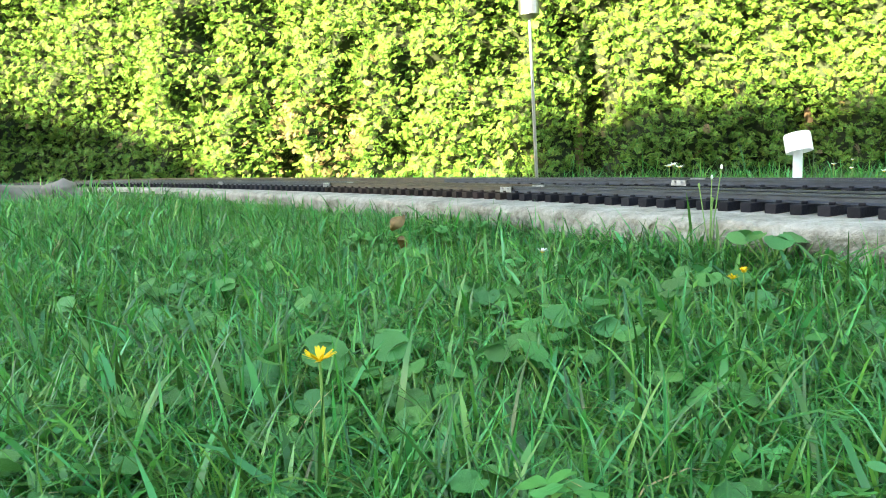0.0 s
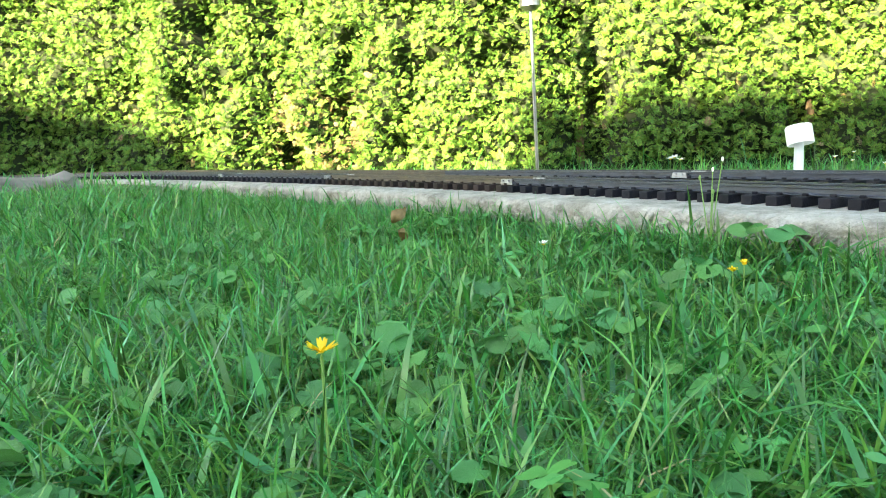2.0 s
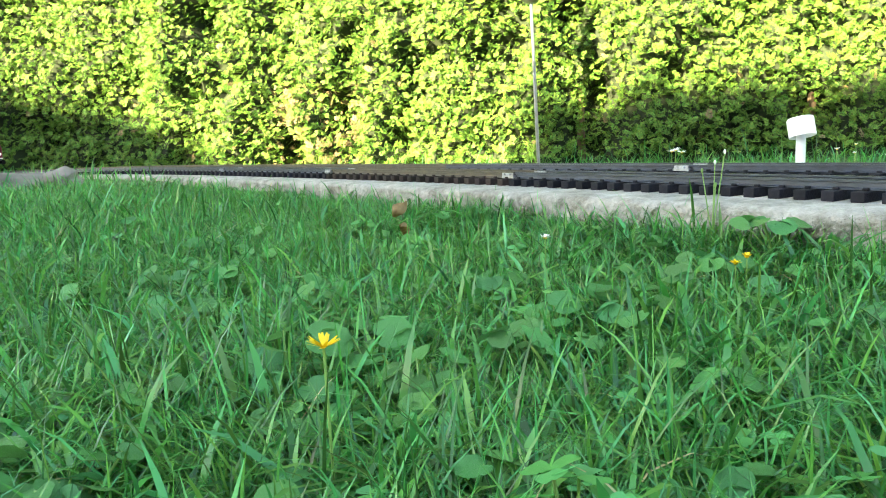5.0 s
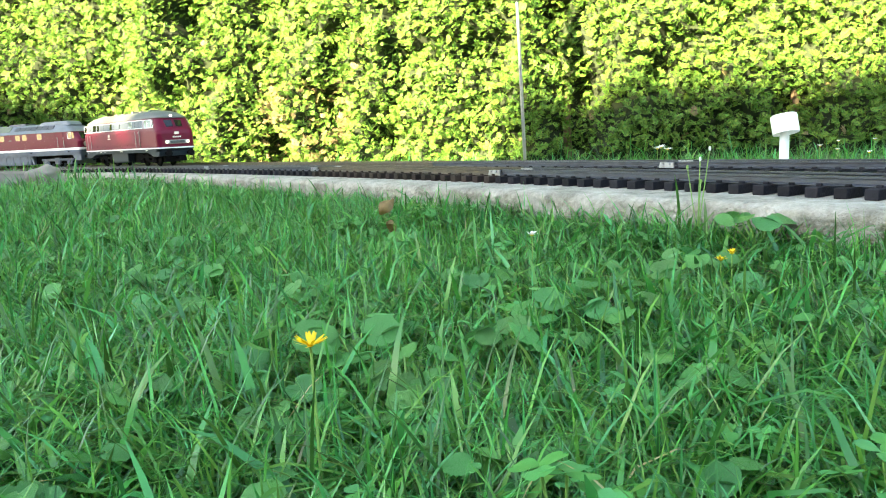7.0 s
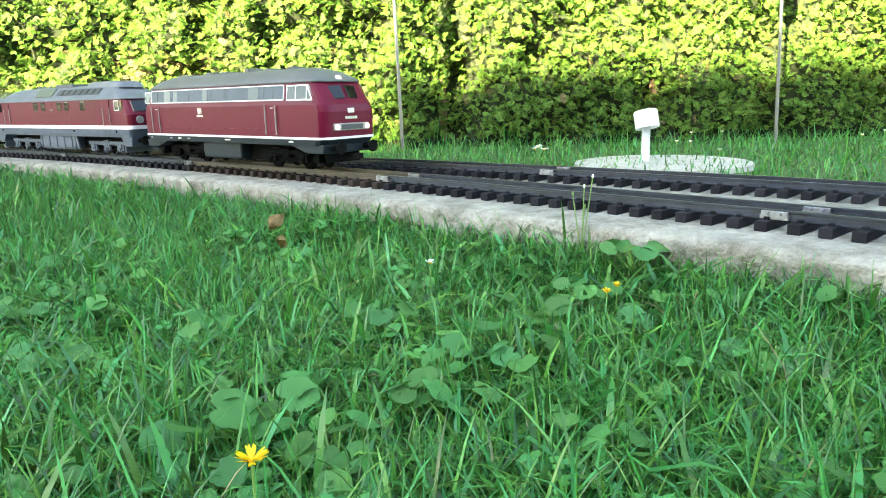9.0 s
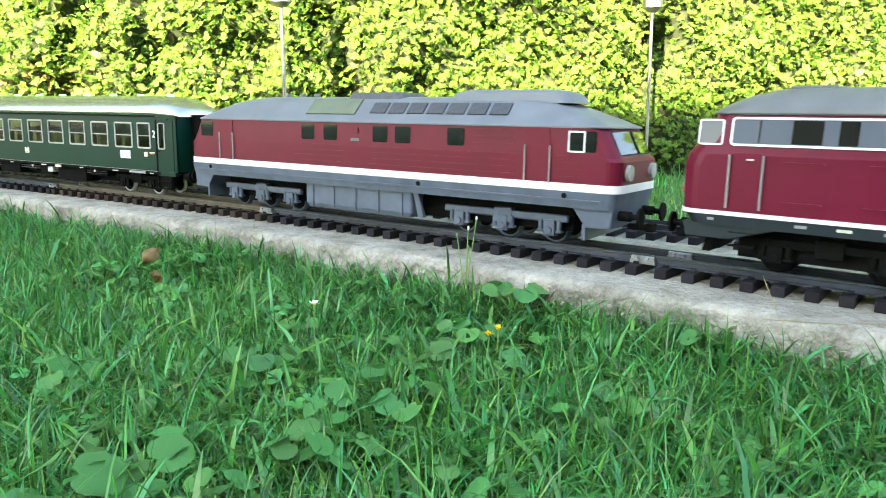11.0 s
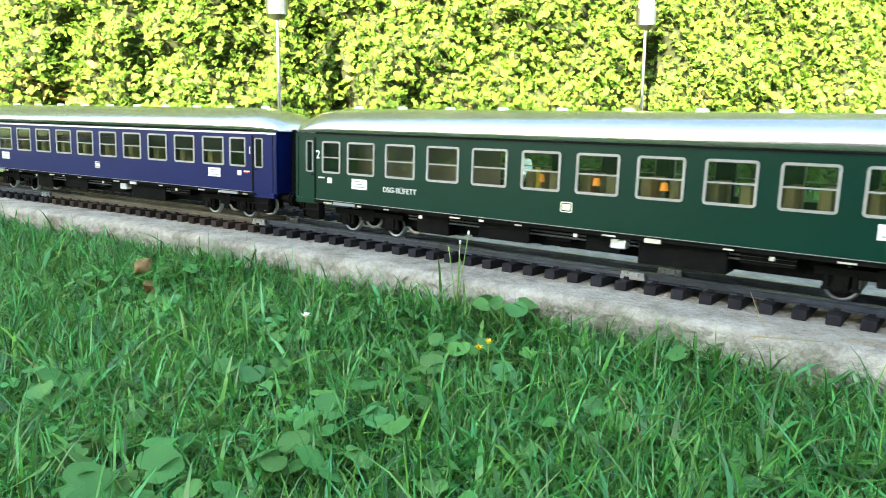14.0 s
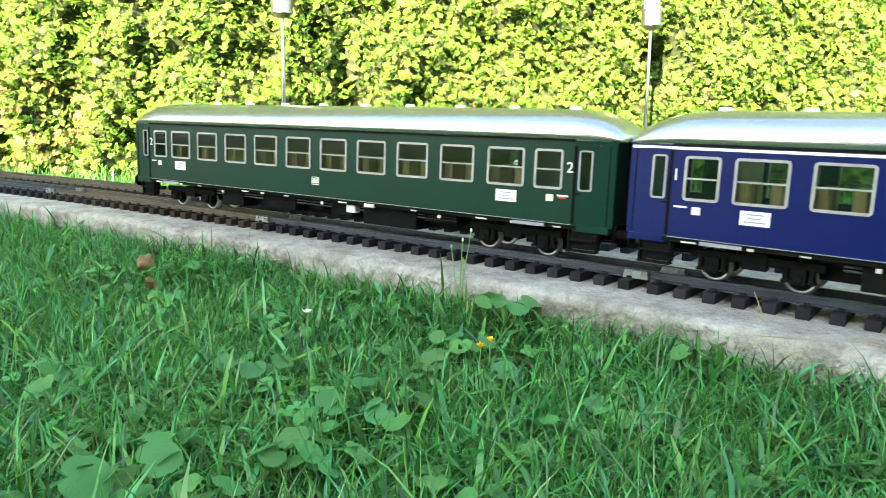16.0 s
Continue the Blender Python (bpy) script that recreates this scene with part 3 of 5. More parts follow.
M_LAMP.node_tree.nodes["Principled BSDF"].inputs["Emission Color"].default_value = (1.0, 0.9, 0.7, 1)
M_LAMP.node_tree.nodes["Principled BSDF"].inputs["Emission Strength"].default_value = 0.25


# ---- train helpers ----
def loft(levels, seg=5):
    """Stacked rounded rectangles: rows of z, half length, half width, corner radius."""
    bm = bmesh.new()
    rings = []
    for z, lx, w, rad in levels:
        ring = []
        for cx, cyy, a0 in ((lx - rad, w - rad, 0), (-lx + rad, w - rad, 90), (-lx + rad, -w + rad, 180), (lx - rad, -w + rad, 270)):
            for k in range(seg + 1):
                a = radians(a0 + 90 * k / seg)
                ring.append(bm.verts.new((cx + rad * math.cos(a), cyy + rad * math.sin(a), z)))
        rings.append(ring)
    for r0, r1 in zip(rings, rings[1:]):
        for k in range(len(r0)):
            j = (k + 1) % len(r0)
            bm.faces.new((r0[k], r0[j], r1[j], r1[k]))
    bm.faces.new(rings[0][::-1]), bm.faces.new(rings[-1])
    return bm


def prism(poly, y0, y1):
    """A polygon in x and z drawn out from y0 to y1."""
    bm = bmesh.new()
    a = [bm.verts.new((x, y0, z)) for x, z in poly]
    b = [bm.verts.new((x, y1, z)) for x, z in poly]
    for k in range(len(poly)):
        j = (k + 1) % len(poly)
        bm.faces.new((a[k], a[j], b[j], b[k]))
    bm.faces.new(a[::-1]), bm.faces.new(b)
    return bm


def rounded(w, h, rad, seg=4):
    pts = []
    for cx, cz, a0 in ((w - rad, h - rad, 0), (-w + rad, h - rad, 90), (-w + rad, -h + rad, 180), (w - rad, -h + rad, 270)):
        for k in range(seg + 1):
            a = radians(a0 + 90 * k / seg)
            pts.append((cx + rad * math.cos(a), cz + rad * math.sin(a)))
    return pts


def ring_mesh(name, w, h, edge, depth, material, rad=0.004):
    """A window frame round an opening of half sizes w, h, in the x-z plane, standing out towards -y."""
    bm = bmesh.new()
    o, i = rounded(w, h, rad), rounded(w - edge, h - edge, max(rad - edge, 0.001))
    rows = [[bm.verts.new((x, y, z)) for x, z in pts] for pts, y in ((o, 0.0006), (o, -depth), (i, -depth), (i, 0.0006))]
    for k in range(len(o)):
        j = (k + 1) % len(o)
        for r0, r1 in zip(rows, rows[1:] + rows[:1]):
            bm.faces.new((r0[k], r0[j], r1[j], r1[k]))
    return finish(name, bm, material)


def plate_mesh(name, w, h, depth, material, rad=0.0015):
    bm = bmesh.new()
    pts = rounded(w, h, min(rad, w * 0.98, h * 0.98), 3)
    a = [bm.verts.new((x, 0.0006, z)) for x, z in pts]
    b = [bm.verts.new((x, -depth, z)) for x, z in pts]
    for k in range(len(pts)):
        j = (k + 1) % len(pts)
        bm.faces.new((a[k], a[j], b[j], b[k]))
    bm.faces.new(a[::-1]), bm.faces.new(b)
    return finish(name, bm, material)


def letters(name, text, size, material, thick=0.0002):
    c = bpy.data.curves.new(name, "FONT")
    c.body, c.size, c.align_x, c.align_y, c.extrude = text, size, "CENTER", "CENTER", thick
    o = new(name, c)
    bpy.context.view_layer.update()
    me = bpy.data.meshes.new_from_object(o)
    bpy.data.objects.remove(o)
    me.name = name
    me.materials.clear()
    me.materials.append(material)
    return me


def on_side(x, y, z, side, tilt=0.0):
    """The pose of a plate on a vehicle's side wall: side -1 is the right-hand wall. tilt: degrees by which it leans in."""
    m = Matrix.Translation((x, side * y, z))
    if side > 0:
        m = m @ Matrix.Rotation(math.pi, 4, "Z")
    return m @ Matrix.Rotation(radians(-tilt), 4, "X")


def wheel_meshes(r, tyre_mat=M_STEEL):
    bm = bmesh.new()
    turn = Matrix.Rotation(radians(90), 4, "X")
    cyl(bm, r - 0.0015, 0.0042, turn, seg=24)
    cyl(bm, r * 0.3, 0.0056, turn, seg=12)
    disc = finish("wheel", bm, M_BLACK)
    bm = bmesh.new()
    n = 28
    prof = [(r - 0.0028, -0.0026), (r, -0.0026), (r, 0.0012), (r + 0.0016, 0.0018), (r + 0.0016, 0.0026), (r - 0.0028, 0.0026)]
    rows = [[bm.verts.new((q * math.cos(2 * math.pi * k / n), y, q * math.sin(2 * math.pi * k / n))) for q, y in prof] for k in range(n)]
    for k in range(n):
        for j in range(len(prof)):
            j2 = (j + 1) % len(prof)
            bm.faces.new((rows[k][j], rows[k][j2], rows[(k + 1) % n][j2], rows[(k + 1) % n][j]))
    return disc, finish("tyre", bm, tyre_mat, True)


W_COACH, W_LOCO, W_LOCO2 = wheel_meshes(0.0155), wheel_meshes(0.0165, M_BLACK), wheel_meshes(0.0165, M_GREY_FRAME)


def bogie(parent, x, axles, wheels, r, frame_mat, half_y, z_frame):
    """A bogie: side frames with axle boxes and springs, and its wheels."""
    bm = bmesh.new()
    lo, hi = axles[0] - 0.022, axles[-1] + 0.022
    for sg in (-1, 1):
        y0, y1 = sorted((sg * half_y, sg * (half_y + 0.006)))
        box(bm, lo, hi, y0, y1, z_frame, z_frame + 0.008)
        for a in axles:
            box(bm, a - 0.007, a + 0.007, y0 - 0.002, y1 + 0.002, r - 0.006, z_frame + 0.002)
            cyl(bm, 0.0045, 0.004, Matrix.Translation((a, sg * (half_y + 0.008), r)) @ Matrix.Rotation(radians(90), 4, "X"), seg=10)
            for e in (-0.0115, 0.0115):
                cyl(bm, 0.0032, 0.013, Matrix.Translation((a + e, sg * (half_y + 0.004), z_frame - 0.004)), seg=8)
                box(bm, a + e - 0.004, a + e + 0.004, y0 - 0.001, y1 + 0.001, z_frame - 0.013, z_frame - 0.010)
        mid = (axles[0] + axles[-1]) / 2
        box(bm, mid - 0.012, mid + 0.012, y0 - 0.001, y1 + 0.003, z_frame - 0.006, z_frame + 0.011)
    box(bm, lo + 0.01, hi - 0.01, -half_y, half_y, z_frame - 0.002, z_frame + 0.007)
    bg = part("bogie", bm, frame_mat, parent, bevel=0.0006, m=Matrix.Translation((x, 0, 0)))
    for a in axles:
        for sg in (-1, 1):
            m = Matrix.Translation((a, sg * 0.0225, r)) @ (Matrix.Rotation(math.pi, 4, "Z") if sg > 0 else Matrix())
            part("wheel", wheels[0], None, bg, m=m)
            part("tyre", wheels[1], None, bg, m=m)
        part("axle", cy(0.003, 0.045, Matrix.Translation((a, 0, r)) @ Matrix.Rotation(radians(90), 4, "X"), seg=8), M_BLACK, bg)
    return bg


def buffers(parent, x, y, z, sg, length=0.020):
    for s2 in (-1, 1):
        bm = bmesh.new()
        rot = Matrix.Rotation(radians(90), 4, "Y")
        cyl(bm, 0.0055, length * 0.6, Matrix.Translation((x + sg * length * 0.3, s2 * y, z)) @ rot, seg=12)
        cyl(bm, 0.0032, length, Matrix.Translation((x + sg * length * 0.5, s2 * y, z)) @ rot, seg=10)
        cyl(bm, 0.0105, 0.0025, Matrix.Translation((x + sg * length, s2 * y, z)) @ rot, seg=18)
        part("buffer", bm, M_BLACK, parent)
    bm = bmesh.new()
    box(bm, min(x, x + sg * 0.028), max(x, x + sg * 0.028), -0.004, 0.004, z - 0.018, z - 0.012)
    box(bm, min(x + sg * 0.022, x + sg * 0.03), max(x + sg * 0.022, x + sg * 0.03), -0.007, 0.007, z - 0.019, z - 0.010)
    part("coupling", bm, M_BLACK, parent, "black hook coupling")


# ---- coaches ----
C_L, C_W = 0.868, 0.0565
WIDE = [k * 0.0674 for k in (-4.5, -3.5, -2.5, -1.5, -0.5, 0.5, 1.5, 2.5, 3.5, 4.5)]
NARROW = [-0.358, 0.358]
Z0, ZW0, ZW1, Z1 = 0.043, 0.0815, 0.1245, 0.135
FR_WIDE = ring_mesh("window", 0.0245, 0.0220, 0.0026, 0.0012, M_FRAME_SILVER)
FR_NARROW = ring_mesh("window", 0.0175, 0.0220, 0.0026, 0.0012, M_FRAME_SILVER)
FR_DOOR = ring_mesh("door_window", 0.0078, 0.0220, 0.0018, 0.0012, M_FRAME_SILVER, 0.003)
PANES = {w: plate_mesh("pane", w, 0.0212, -0.0002, M_PANE) for w in (0.0237, 0.0167, 0.007)}
BARS = {w: finish("mid_bar", bx(-w, w, -0.0010, 0.0002, -0.0010, 0.0006), M_FRAME_SILVER) for w in (0.022, 0.015)}
BOARD = plate_mesh("destination_board", 0.0135, 0.0068, 0.0008, M_WHITE, 0.0004)
PRINT = {}
for w in (0.006, 0.010, 0.008):
    PRINT[w] = finish("print_line", bx(-w, w, -0.0011, -0.0007, -0.0006, 0.0006), M_TEXT_GREY)
SMALL_SIGN = plate_mesh("class_sign", 0.0042, 0.0038, 0.0006, M_GOLD, 0.0005)
LOGO_RING = ring_mesh("emblem", 0.0070, 0.0056, 0.0010, 0.0006, M_GOLD, 0.002)
LOGO_FILL = plate_mesh("emblem_fill", 0.0048, 0.0034, 0.0004, M_GOLD, 0.0008)
PLATES = [finish("label_plate", bx(-w, w, -0.0008, 0.0004, -h, h), M_GOLD) for w, h in ((0.0075, 0.0008), (0.003, 0.0012), (0.0045, 0.0007), (0.0022, 0.0019))]
DIGITS = {d: letters("class_digit", d, 0.0165, M_WHITE) for d in ("1", "2")}


def side_wall(y_out, y_in):
    """A coach side with its window openings cut through, both skins and the reveals."""
    bm = bmesh.new()
    xs = [-C_L / 2]
    for c, w in sorted([(c, 0.0235) for c in WIDE] + [(c, 0.0165) for c in NARROW] + [(-0.4015, 0.0068), (0.4015, 0.0068)]):
        xs += [c - w, c + w]
    xs.append(C_L / 2)
    xs = sorted(xs + [-0.388, 0.388])
    holes = [xs.index(c - w) for c, w in [(c, 0.0235) for c in WIDE] + [(c, 0.0165) for c in NARROW] + [(-0.4015, 0.0068), (0.4015, 0.0068)]]
    zs = [Z0, ZW0 + 0.0008, ZW1 - 0.0008, Z1]
    for i in range(len(xs) - 1):
        for j in range(3):
            x0, x1, z0, z1 = xs[i], xs[i + 1], zs[j], zs[j + 1]
            if j == 1 and i in holes:
                for a, b in (((x0, z0), (x1, z0)), ((x1, z0), (x1, z1)), ((x1, z1), (x0, z1)), ((x0, z1), (x0, z0))):
                    bm.faces.new([bm.verts.new(p) for p in ((a[0], y_out, a[1]), (b[0], y_out, b[1]), (b[0], y_in, b[1]), (a[0], y_in, a[1]))])
                continue
            for y in (y_out, y_in):
                bm.faces.new([bm.verts.new(p) for p in ((x0, y, z0), (x1, y, z0), (x1, y, z1), (x0, y, z1))])
    bmesh.ops.remove_doubles(bm, verts=bm.verts[:], dist=1e-5)
    for v in bm.verts:
        v.co.y -= math.copysign(taper(v.co.x), v.co.y)
    return bm


def taper(x):
    """How far a coach's side draws in towards its ends, from the doors on."""
    return 0.0042 * max(0.0, abs(x) - 0.388) / 0.046


def roof_shell():
    bm = bmesh.new()
    n, rows = 18, []
    xs = [C_L / 2 + 0.004 - d for d in (0.0, 0.002, 0.006, 0.012, 0.02, 0.03, 0.042, 0.056, 0.08)]
    xs = xs + [-x for x in xs[::-1]]
    for x in xs:
        d = C_L / 2 + 0.004 - abs(x)
        f = 0.10 + 0.90 * math.sqrt(max(0.0, 1 - (1 - min(d / 0.08, 1)) ** 2))
        g = 0.90 + 0.10 * math.sqrt(max(0.0, 1 - (1 - min(d / 0.03, 1)) ** 2))
        row = []
        for k in range(n + 1):
            a = math.pi * k / n
            yy = math.copysign(abs(math.cos(a)) ** 0.8, math.cos(a)) * (C_W + 0.0012 - taper(x)) * g
            row.append(bm.verts.new((x, yy, Z1 + 0.036 * f * math.sin(a) ** 0.8)))
        rows.append(row)
    for r0, r1 in zip(rows, rows[1:]):
        for k in range(n):
            bm.faces.new((r0[k], r0[k + 1], r1[k + 1], r1[k]))
        bm.faces.new((r0[0], r1[0], r1[-1], r0[-1]))
    bm.faces.new(rows[0]), bm.faces.new(rows[-1][::-1])
    return bm


SEAT = finish("seat", bx(-0.006, 0.006, -0.0095, 0.0095, 0.046, 0.103), M_SEAT, bevel=0.002)


def coach(label, paint, digit, buffet=False, stripe=False, compartments=False):
    c = tagged(new("passenger_coach"), label, "railway coach", "coaches of the model train")
    for sg in (-1, 1):
        part("side_wall", side_wall(sg * C_W, sg * (C_W - 0.0028)), paint, c)
        for x in WIDE + NARROW:
            wide = x in WIDE
            w = part("window", FR_WIDE if wide else FR_NARROW, None, c, "silver-framed window", m=on_side(x, C_W, 0.103, sg))
            part("pane", PANES[0.0237 if wide else 0.0167], None, w)
            part("mid_bar", BARS[0.022 if wide else 0.015], None, w)
        for x in (-0.4015, 0.4015):
            dw = part("door_window", FR_DOOR, None, c, m=on_side(x, C_W - taper(x), 0.103, sg) @ Matrix.Rotation(math.copysign(0.091, x) * -sg, 4, "Z"))
            part("pane", PANES[0.007], None, dw)
            e = 0.0120 if x > 0 else -0.0120
            part("door_groove", bx(-0.0016, 0.0016, -0.0006, 0.0006, -0.044, 0.041), M_BLACK, c, "dark door joint", m=on_side(x - e, C_W, 0.089, sg))
            part("drip_ledge", bx(-0.016, 0.016, -0.0014, 0.0014, -0.0006, 0.0006), paint, c, m=on_side(x, C_W - taper(x), 0.1305, sg))
            part("door_foot", bx(-0.0205, 0.0205, -0.0004, 0.006, 0.0365, 0.0434), paint, c, "lower edge of the door", m=on_side(math.copysign(0.4105, x), C_W - 0.0026, 0, sg))
            part("door_edge", bx(-0.0006, 0.0006, -0.0004, 0.0004, -0.044, 0.041), M_BLACK, c, m=on_side(math.copysign(0.4275, x), C_W - taper(0.4275), 0.089, sg))
            part("door_handle", bx(-0.004, 0.004, -0.0022, 0.0004, -0.0008, 0.0008), M_BLACK, c, m=on_side(x - e * 0.72, C_W - 0.001, 0.078, sg))
            st = bmesh.new()
            for z in (0.014, 0.026):
                box(st, -0.017, 0.017, -0.006, 0.006, z, z + 0.0016)
            for xx in (-0.016, 0.016):
                box(st, xx - 0.001, xx + 0.001, -0.004, 0.004, 0.014, 0.044)
            box(st, -0.018, 0.018, -0.001, 0.006, 0.017, 0.046)
            part("door_step", st, M_BLACK, c, "black step under the door", m=on_side(x, C_W - 0.007, 0, sg))
        for x in (-0.3055, 0.3055):
            b = part("destination_board", BOARD, None, c, "white destination board with unreadable print", m=on_side(x * sg * -1 if x else x, C_W, 0.0695, sg))
            for k, w in enumerate((0.008, 0.006, 0.010)):
                part("print_line", PRINT[w], None, b, m=Matrix.Translation((0, 0, 0.0036 - 0.0036 * k)))
        for x in (-0.361, 0.361):
            part("class_sign", SMALL_SIGN, None, c, m=on_side(x, C_W, 0.0715, sg))
            part("class_digit", DIGITS[digit], None, c, "white class numeral", m=on_side(x + (0.0235 if x > 0 else -0.0235) * 0.97, C_W + 0.0004, 0.1055, sg) @ Matrix.Rotation(radians(90), 4, "X"))
        part("red_plate", bx(-0.0045, 0.0045, -0.0006, 0.0004, -0.0008, 0.0008), M_RED_PRINT, c, m=on_side(0.376, C_W, 0.0725, sg))
        e = part("emblem", LOGO_RING, None, c, "pale rounded square emblem", m=on_side(0.0, C_W, 0.0655, sg))
        part("emblem_fill", LOGO_FILL, None, e)
        rr = random.Random(3)
        for k in range(15):
            x = -0.36 + 0.052 * k + rr.uniform(-0.012, 0.012)
            part("label_plate", PLATES[k % 4], None, c, m=on_side(x, C_W - 0.0015, 0.0395 - 0.004 * (k % 4 == 3), sg))
        part("white_box", bx(-0.0085, 0.0085, -0.001, 0.010, 0.0255, 0.0355), M_WHITE, c, "worn white equipment box", bevel=0.001, m=on_side(0.058, C_W - 0.010, 0, sg))
        part("name_plate", bx(-0.0085, 0.0085, -0.001, 0.001, -0.0022, 0.0022), M_GOLD, c, m=on_side(0.098, C_W - 0.0015, 0.0392, sg))
        for x in (-0.335, 0.335):
            part("name_plate", bx(-0.020, 0.020, -0.001, 0.001, -0.0018, 0.0018), M_TEXT_GREY, c, m=on_side(x, C_W - 0.0015, 0.0400, sg))
            part("seat_sign", bx(-0.0065, 0.0065, -0.0006, 0.0004, -0.0009, 0.0009), M_GOLD, c, m=on_side(x + math.copysign(0.042, x), C_W, 0.0745, sg))
        if buffet:
            part("lettering", letters("lettering", "DSG-BÜFETT", 0.0098, M_WHITE), None, c, "white raised lettering", m=on_side(-0.236 if sg < 0 else 0.236, C_W + 0.0004, 0.0655, sg) @ Matrix.Rotation(radians(90), 4, "X"))
        if stripe:
            part("stripe", bx(-0.389, 0.389, -0.0006, 0.0004, -0.0012, 0.0016), M_WHITE, c, "thin white line under the roof", m=on_side(0, C_W, 0.1318, sg))
            for x in (-0.4105, 0.4105):
                part("stripe", bx(-0.0225, 0.0225, -0.0006, 0.0004, -0.0012, 0.0016), M_WHITE, c, m=on_side(x, C_W - taper(x), 0.1318, sg) @ Matrix.Rotation(math.copysign(0.091, x) * -sg, 4, "Z"))
        part("gutter", bx(-0.389, 0.389, -0.0016, 0.0006, -0.0007, 0.0008), M_BLACK, c, "black gutter line", m=on_side(0, C_W, 0.1350, sg))
        part("sole_bar", bx(-C_L / 2 + 0.04, C_L / 2 - 0.04, -0.001, 0.003, -0.005, 0.0), M_BLACK, c, m=on_side(0, C_W - 0.003, 0.0435, sg))
        part("lower_edge", bx(-0.388, 0.388, -0.0004, 0.0004, -0.0003, 0.0003), M_FRAME_SILVER, c, "thin pale edge line", m=on_side(0, C_W, 0.0437, sg))
    part("roof", roof_shell(), M_SILVER_ROOF, c, "glossy silver roof", smooth=True)
    for k in range(10):
        part("roof_vent", cy(0.0075, 0.004, Matrix.Translation((-0.36 + 0.08 * k, 0, 0.1722)), 0.0055, 12), M_WHITE, c)
    part("floor", bx(-C_L / 2 + 0.001, C_L / 2 - 0.001, -C_W + 0.0074, C_W - 0.0074, 0.040, 0.046), M_BLACK, c)
    for sg in (-1, 1):
        x = sg * (C_L / 2)
        part("end_wall", bx(min(x, x - sg * 0.003), max(x, x - sg * 0.003), -C_W + 0.0071, C_W - 0.0071, 0.044, Z1), paint, c)
        bm = bmesh.new()
        for k in range(4):
            o = 0.0012 * (k % 2)
            box(bm, min(x + sg * 0.004 * k, x + sg * 0.004 * (k + 1)), max(x + sg * 0.004 * k, x + sg * 0.004 * (k + 1)), -0.020 - o, 0.020 + o, 0.046, 0.138 + o)
        part("gangway_bellows", bm, M_BLACK, c, "black rubber gangway bellows")
        buffers(c, x, 0.036, 0.036, sg, 0.017)
        bogie(c, sg * 0.307, (-0.04, 0.04), W_COACH, 0.0155, M_BLACK, 0.0310, 0.024)
        part("partition", bx(sg * 0.332 - 0.001, sg * 0.332 + 0.001, -C_W + 0.004, C_W - 0.004, 0.047, 0.133), M_INSIDE, c, "brown inner partition")
    part("fill_strip", bx(-0.33, 0.33, -0.006, 0.006, 0.1318, 0.1332), M_FILL_GLOW, c, "added warm glowing strip that brightens the coach inside")
    part("inner_ceiling", bx(-C_L / 2 + 0.004, C_L / 2 - 0.004, -C_W + 0.0074, C_W - 0.0074, 0.1334, 0.1346), M_INSIDE, c)
    for x in WIDE:
        for dx in (-0.017, 0.013):
            for y in (-0.040, -0.014):
                if not (buffet and x < -0.1):
                    part("seat", SEAT, None, c, "tan seat", m=Matrix.Translation((x + dx, y, 0)))
    if compartments:
        for x in [w + 0.0337 for w in WIDE[:-1]]:
            part("compartment_wall", bx(-0.0008, 0.0008, -0.048, 0.012, 0.046, 0.131), M_INSIDE, c, m=Matrix.Translation((x, 0, 0)))
    elif buffet:
        part("kitchen_wall", bx(-0.33, -0.10, -0.034, -0.0325, 0.046, 0.131), M_GALLEY, c, "pinkish galley wall")
        for x in (-0.072, -0.042, -0.005, 0.026, 0.060, 0.10):
            part("table_lamp", cy(0.0045, 0.008, Matrix.Translation((x, -0.040, 0.094)), 0.003, 12), M_ORANGE, c, "small glowing orange table lamp")
        fig = bmesh.new()
        cyl(fig, 0.0055, 0.022, Matrix.Translation((-0.045, -0.042, 0.089)), 0.0035, 10)
        cyl(fig, 0.0030, 0.006, Matrix.Translation((-0.045, -0.042, 0.103)), 0.0030, 10)
        part("figurine", fig, M_YELLOW_COAT, c, "small plain yellow figurine")
    else:
        part("inner_corridor_wall", bx(-0.30, 0.262, 0.026, 0.0275, 0.046, 0.131), M_CORRIDOR, c, "olive-brown inner wall")
        part("cross_wall", bx(-0.0008, 0.0008, -0.050, 0.026, 0.046, 0.131), M_SEAT, c, "tan wooden end wall", m=Matrix.Translation((0.380, 0, 0)))
    rr = random.Random(8)
    for x0, x1, z, y in ((-0.215, -0.165, 0.014, 0.045), (-0.12, -0.05, 0.018, 0.046), (-0.03, 0.0, 0.024, 0.04), (0.02, 0.06, 0.020, 0.045), (0.08, 0.17, 0.013, 0.046), (0.18, 0.23, 0.026, 0.044)):
        bm = bmesh.new()
        box(bm, x0, x1, -y, -y + 0.03, z, 0.040)
        box(bm, x0, x1, y - 0.03, y, z, 0.040)
        part("equipment_box", bm, M_BLACK, c, bevel=0.001)
    # plain black mass for small equipment, added to darken the gap underneath
    part("dark_underframe_fill", bx(-0.27, 0.27, -0.024, 0.024, 0.016, 0.041), M_BLACK, c)
    pipe = bmesh.new()
    for y in (-0.043, 0.043):
        for z in (0.030, 0.034):
            cyl(pipe, 0.0011, 0.46, Matrix.Translation((0, y, z)) @ Matrix.Rotation(radians(90), 4, "Y"), seg=6)
    part("pipe", pipe, M_GRILLE, c)
    return c


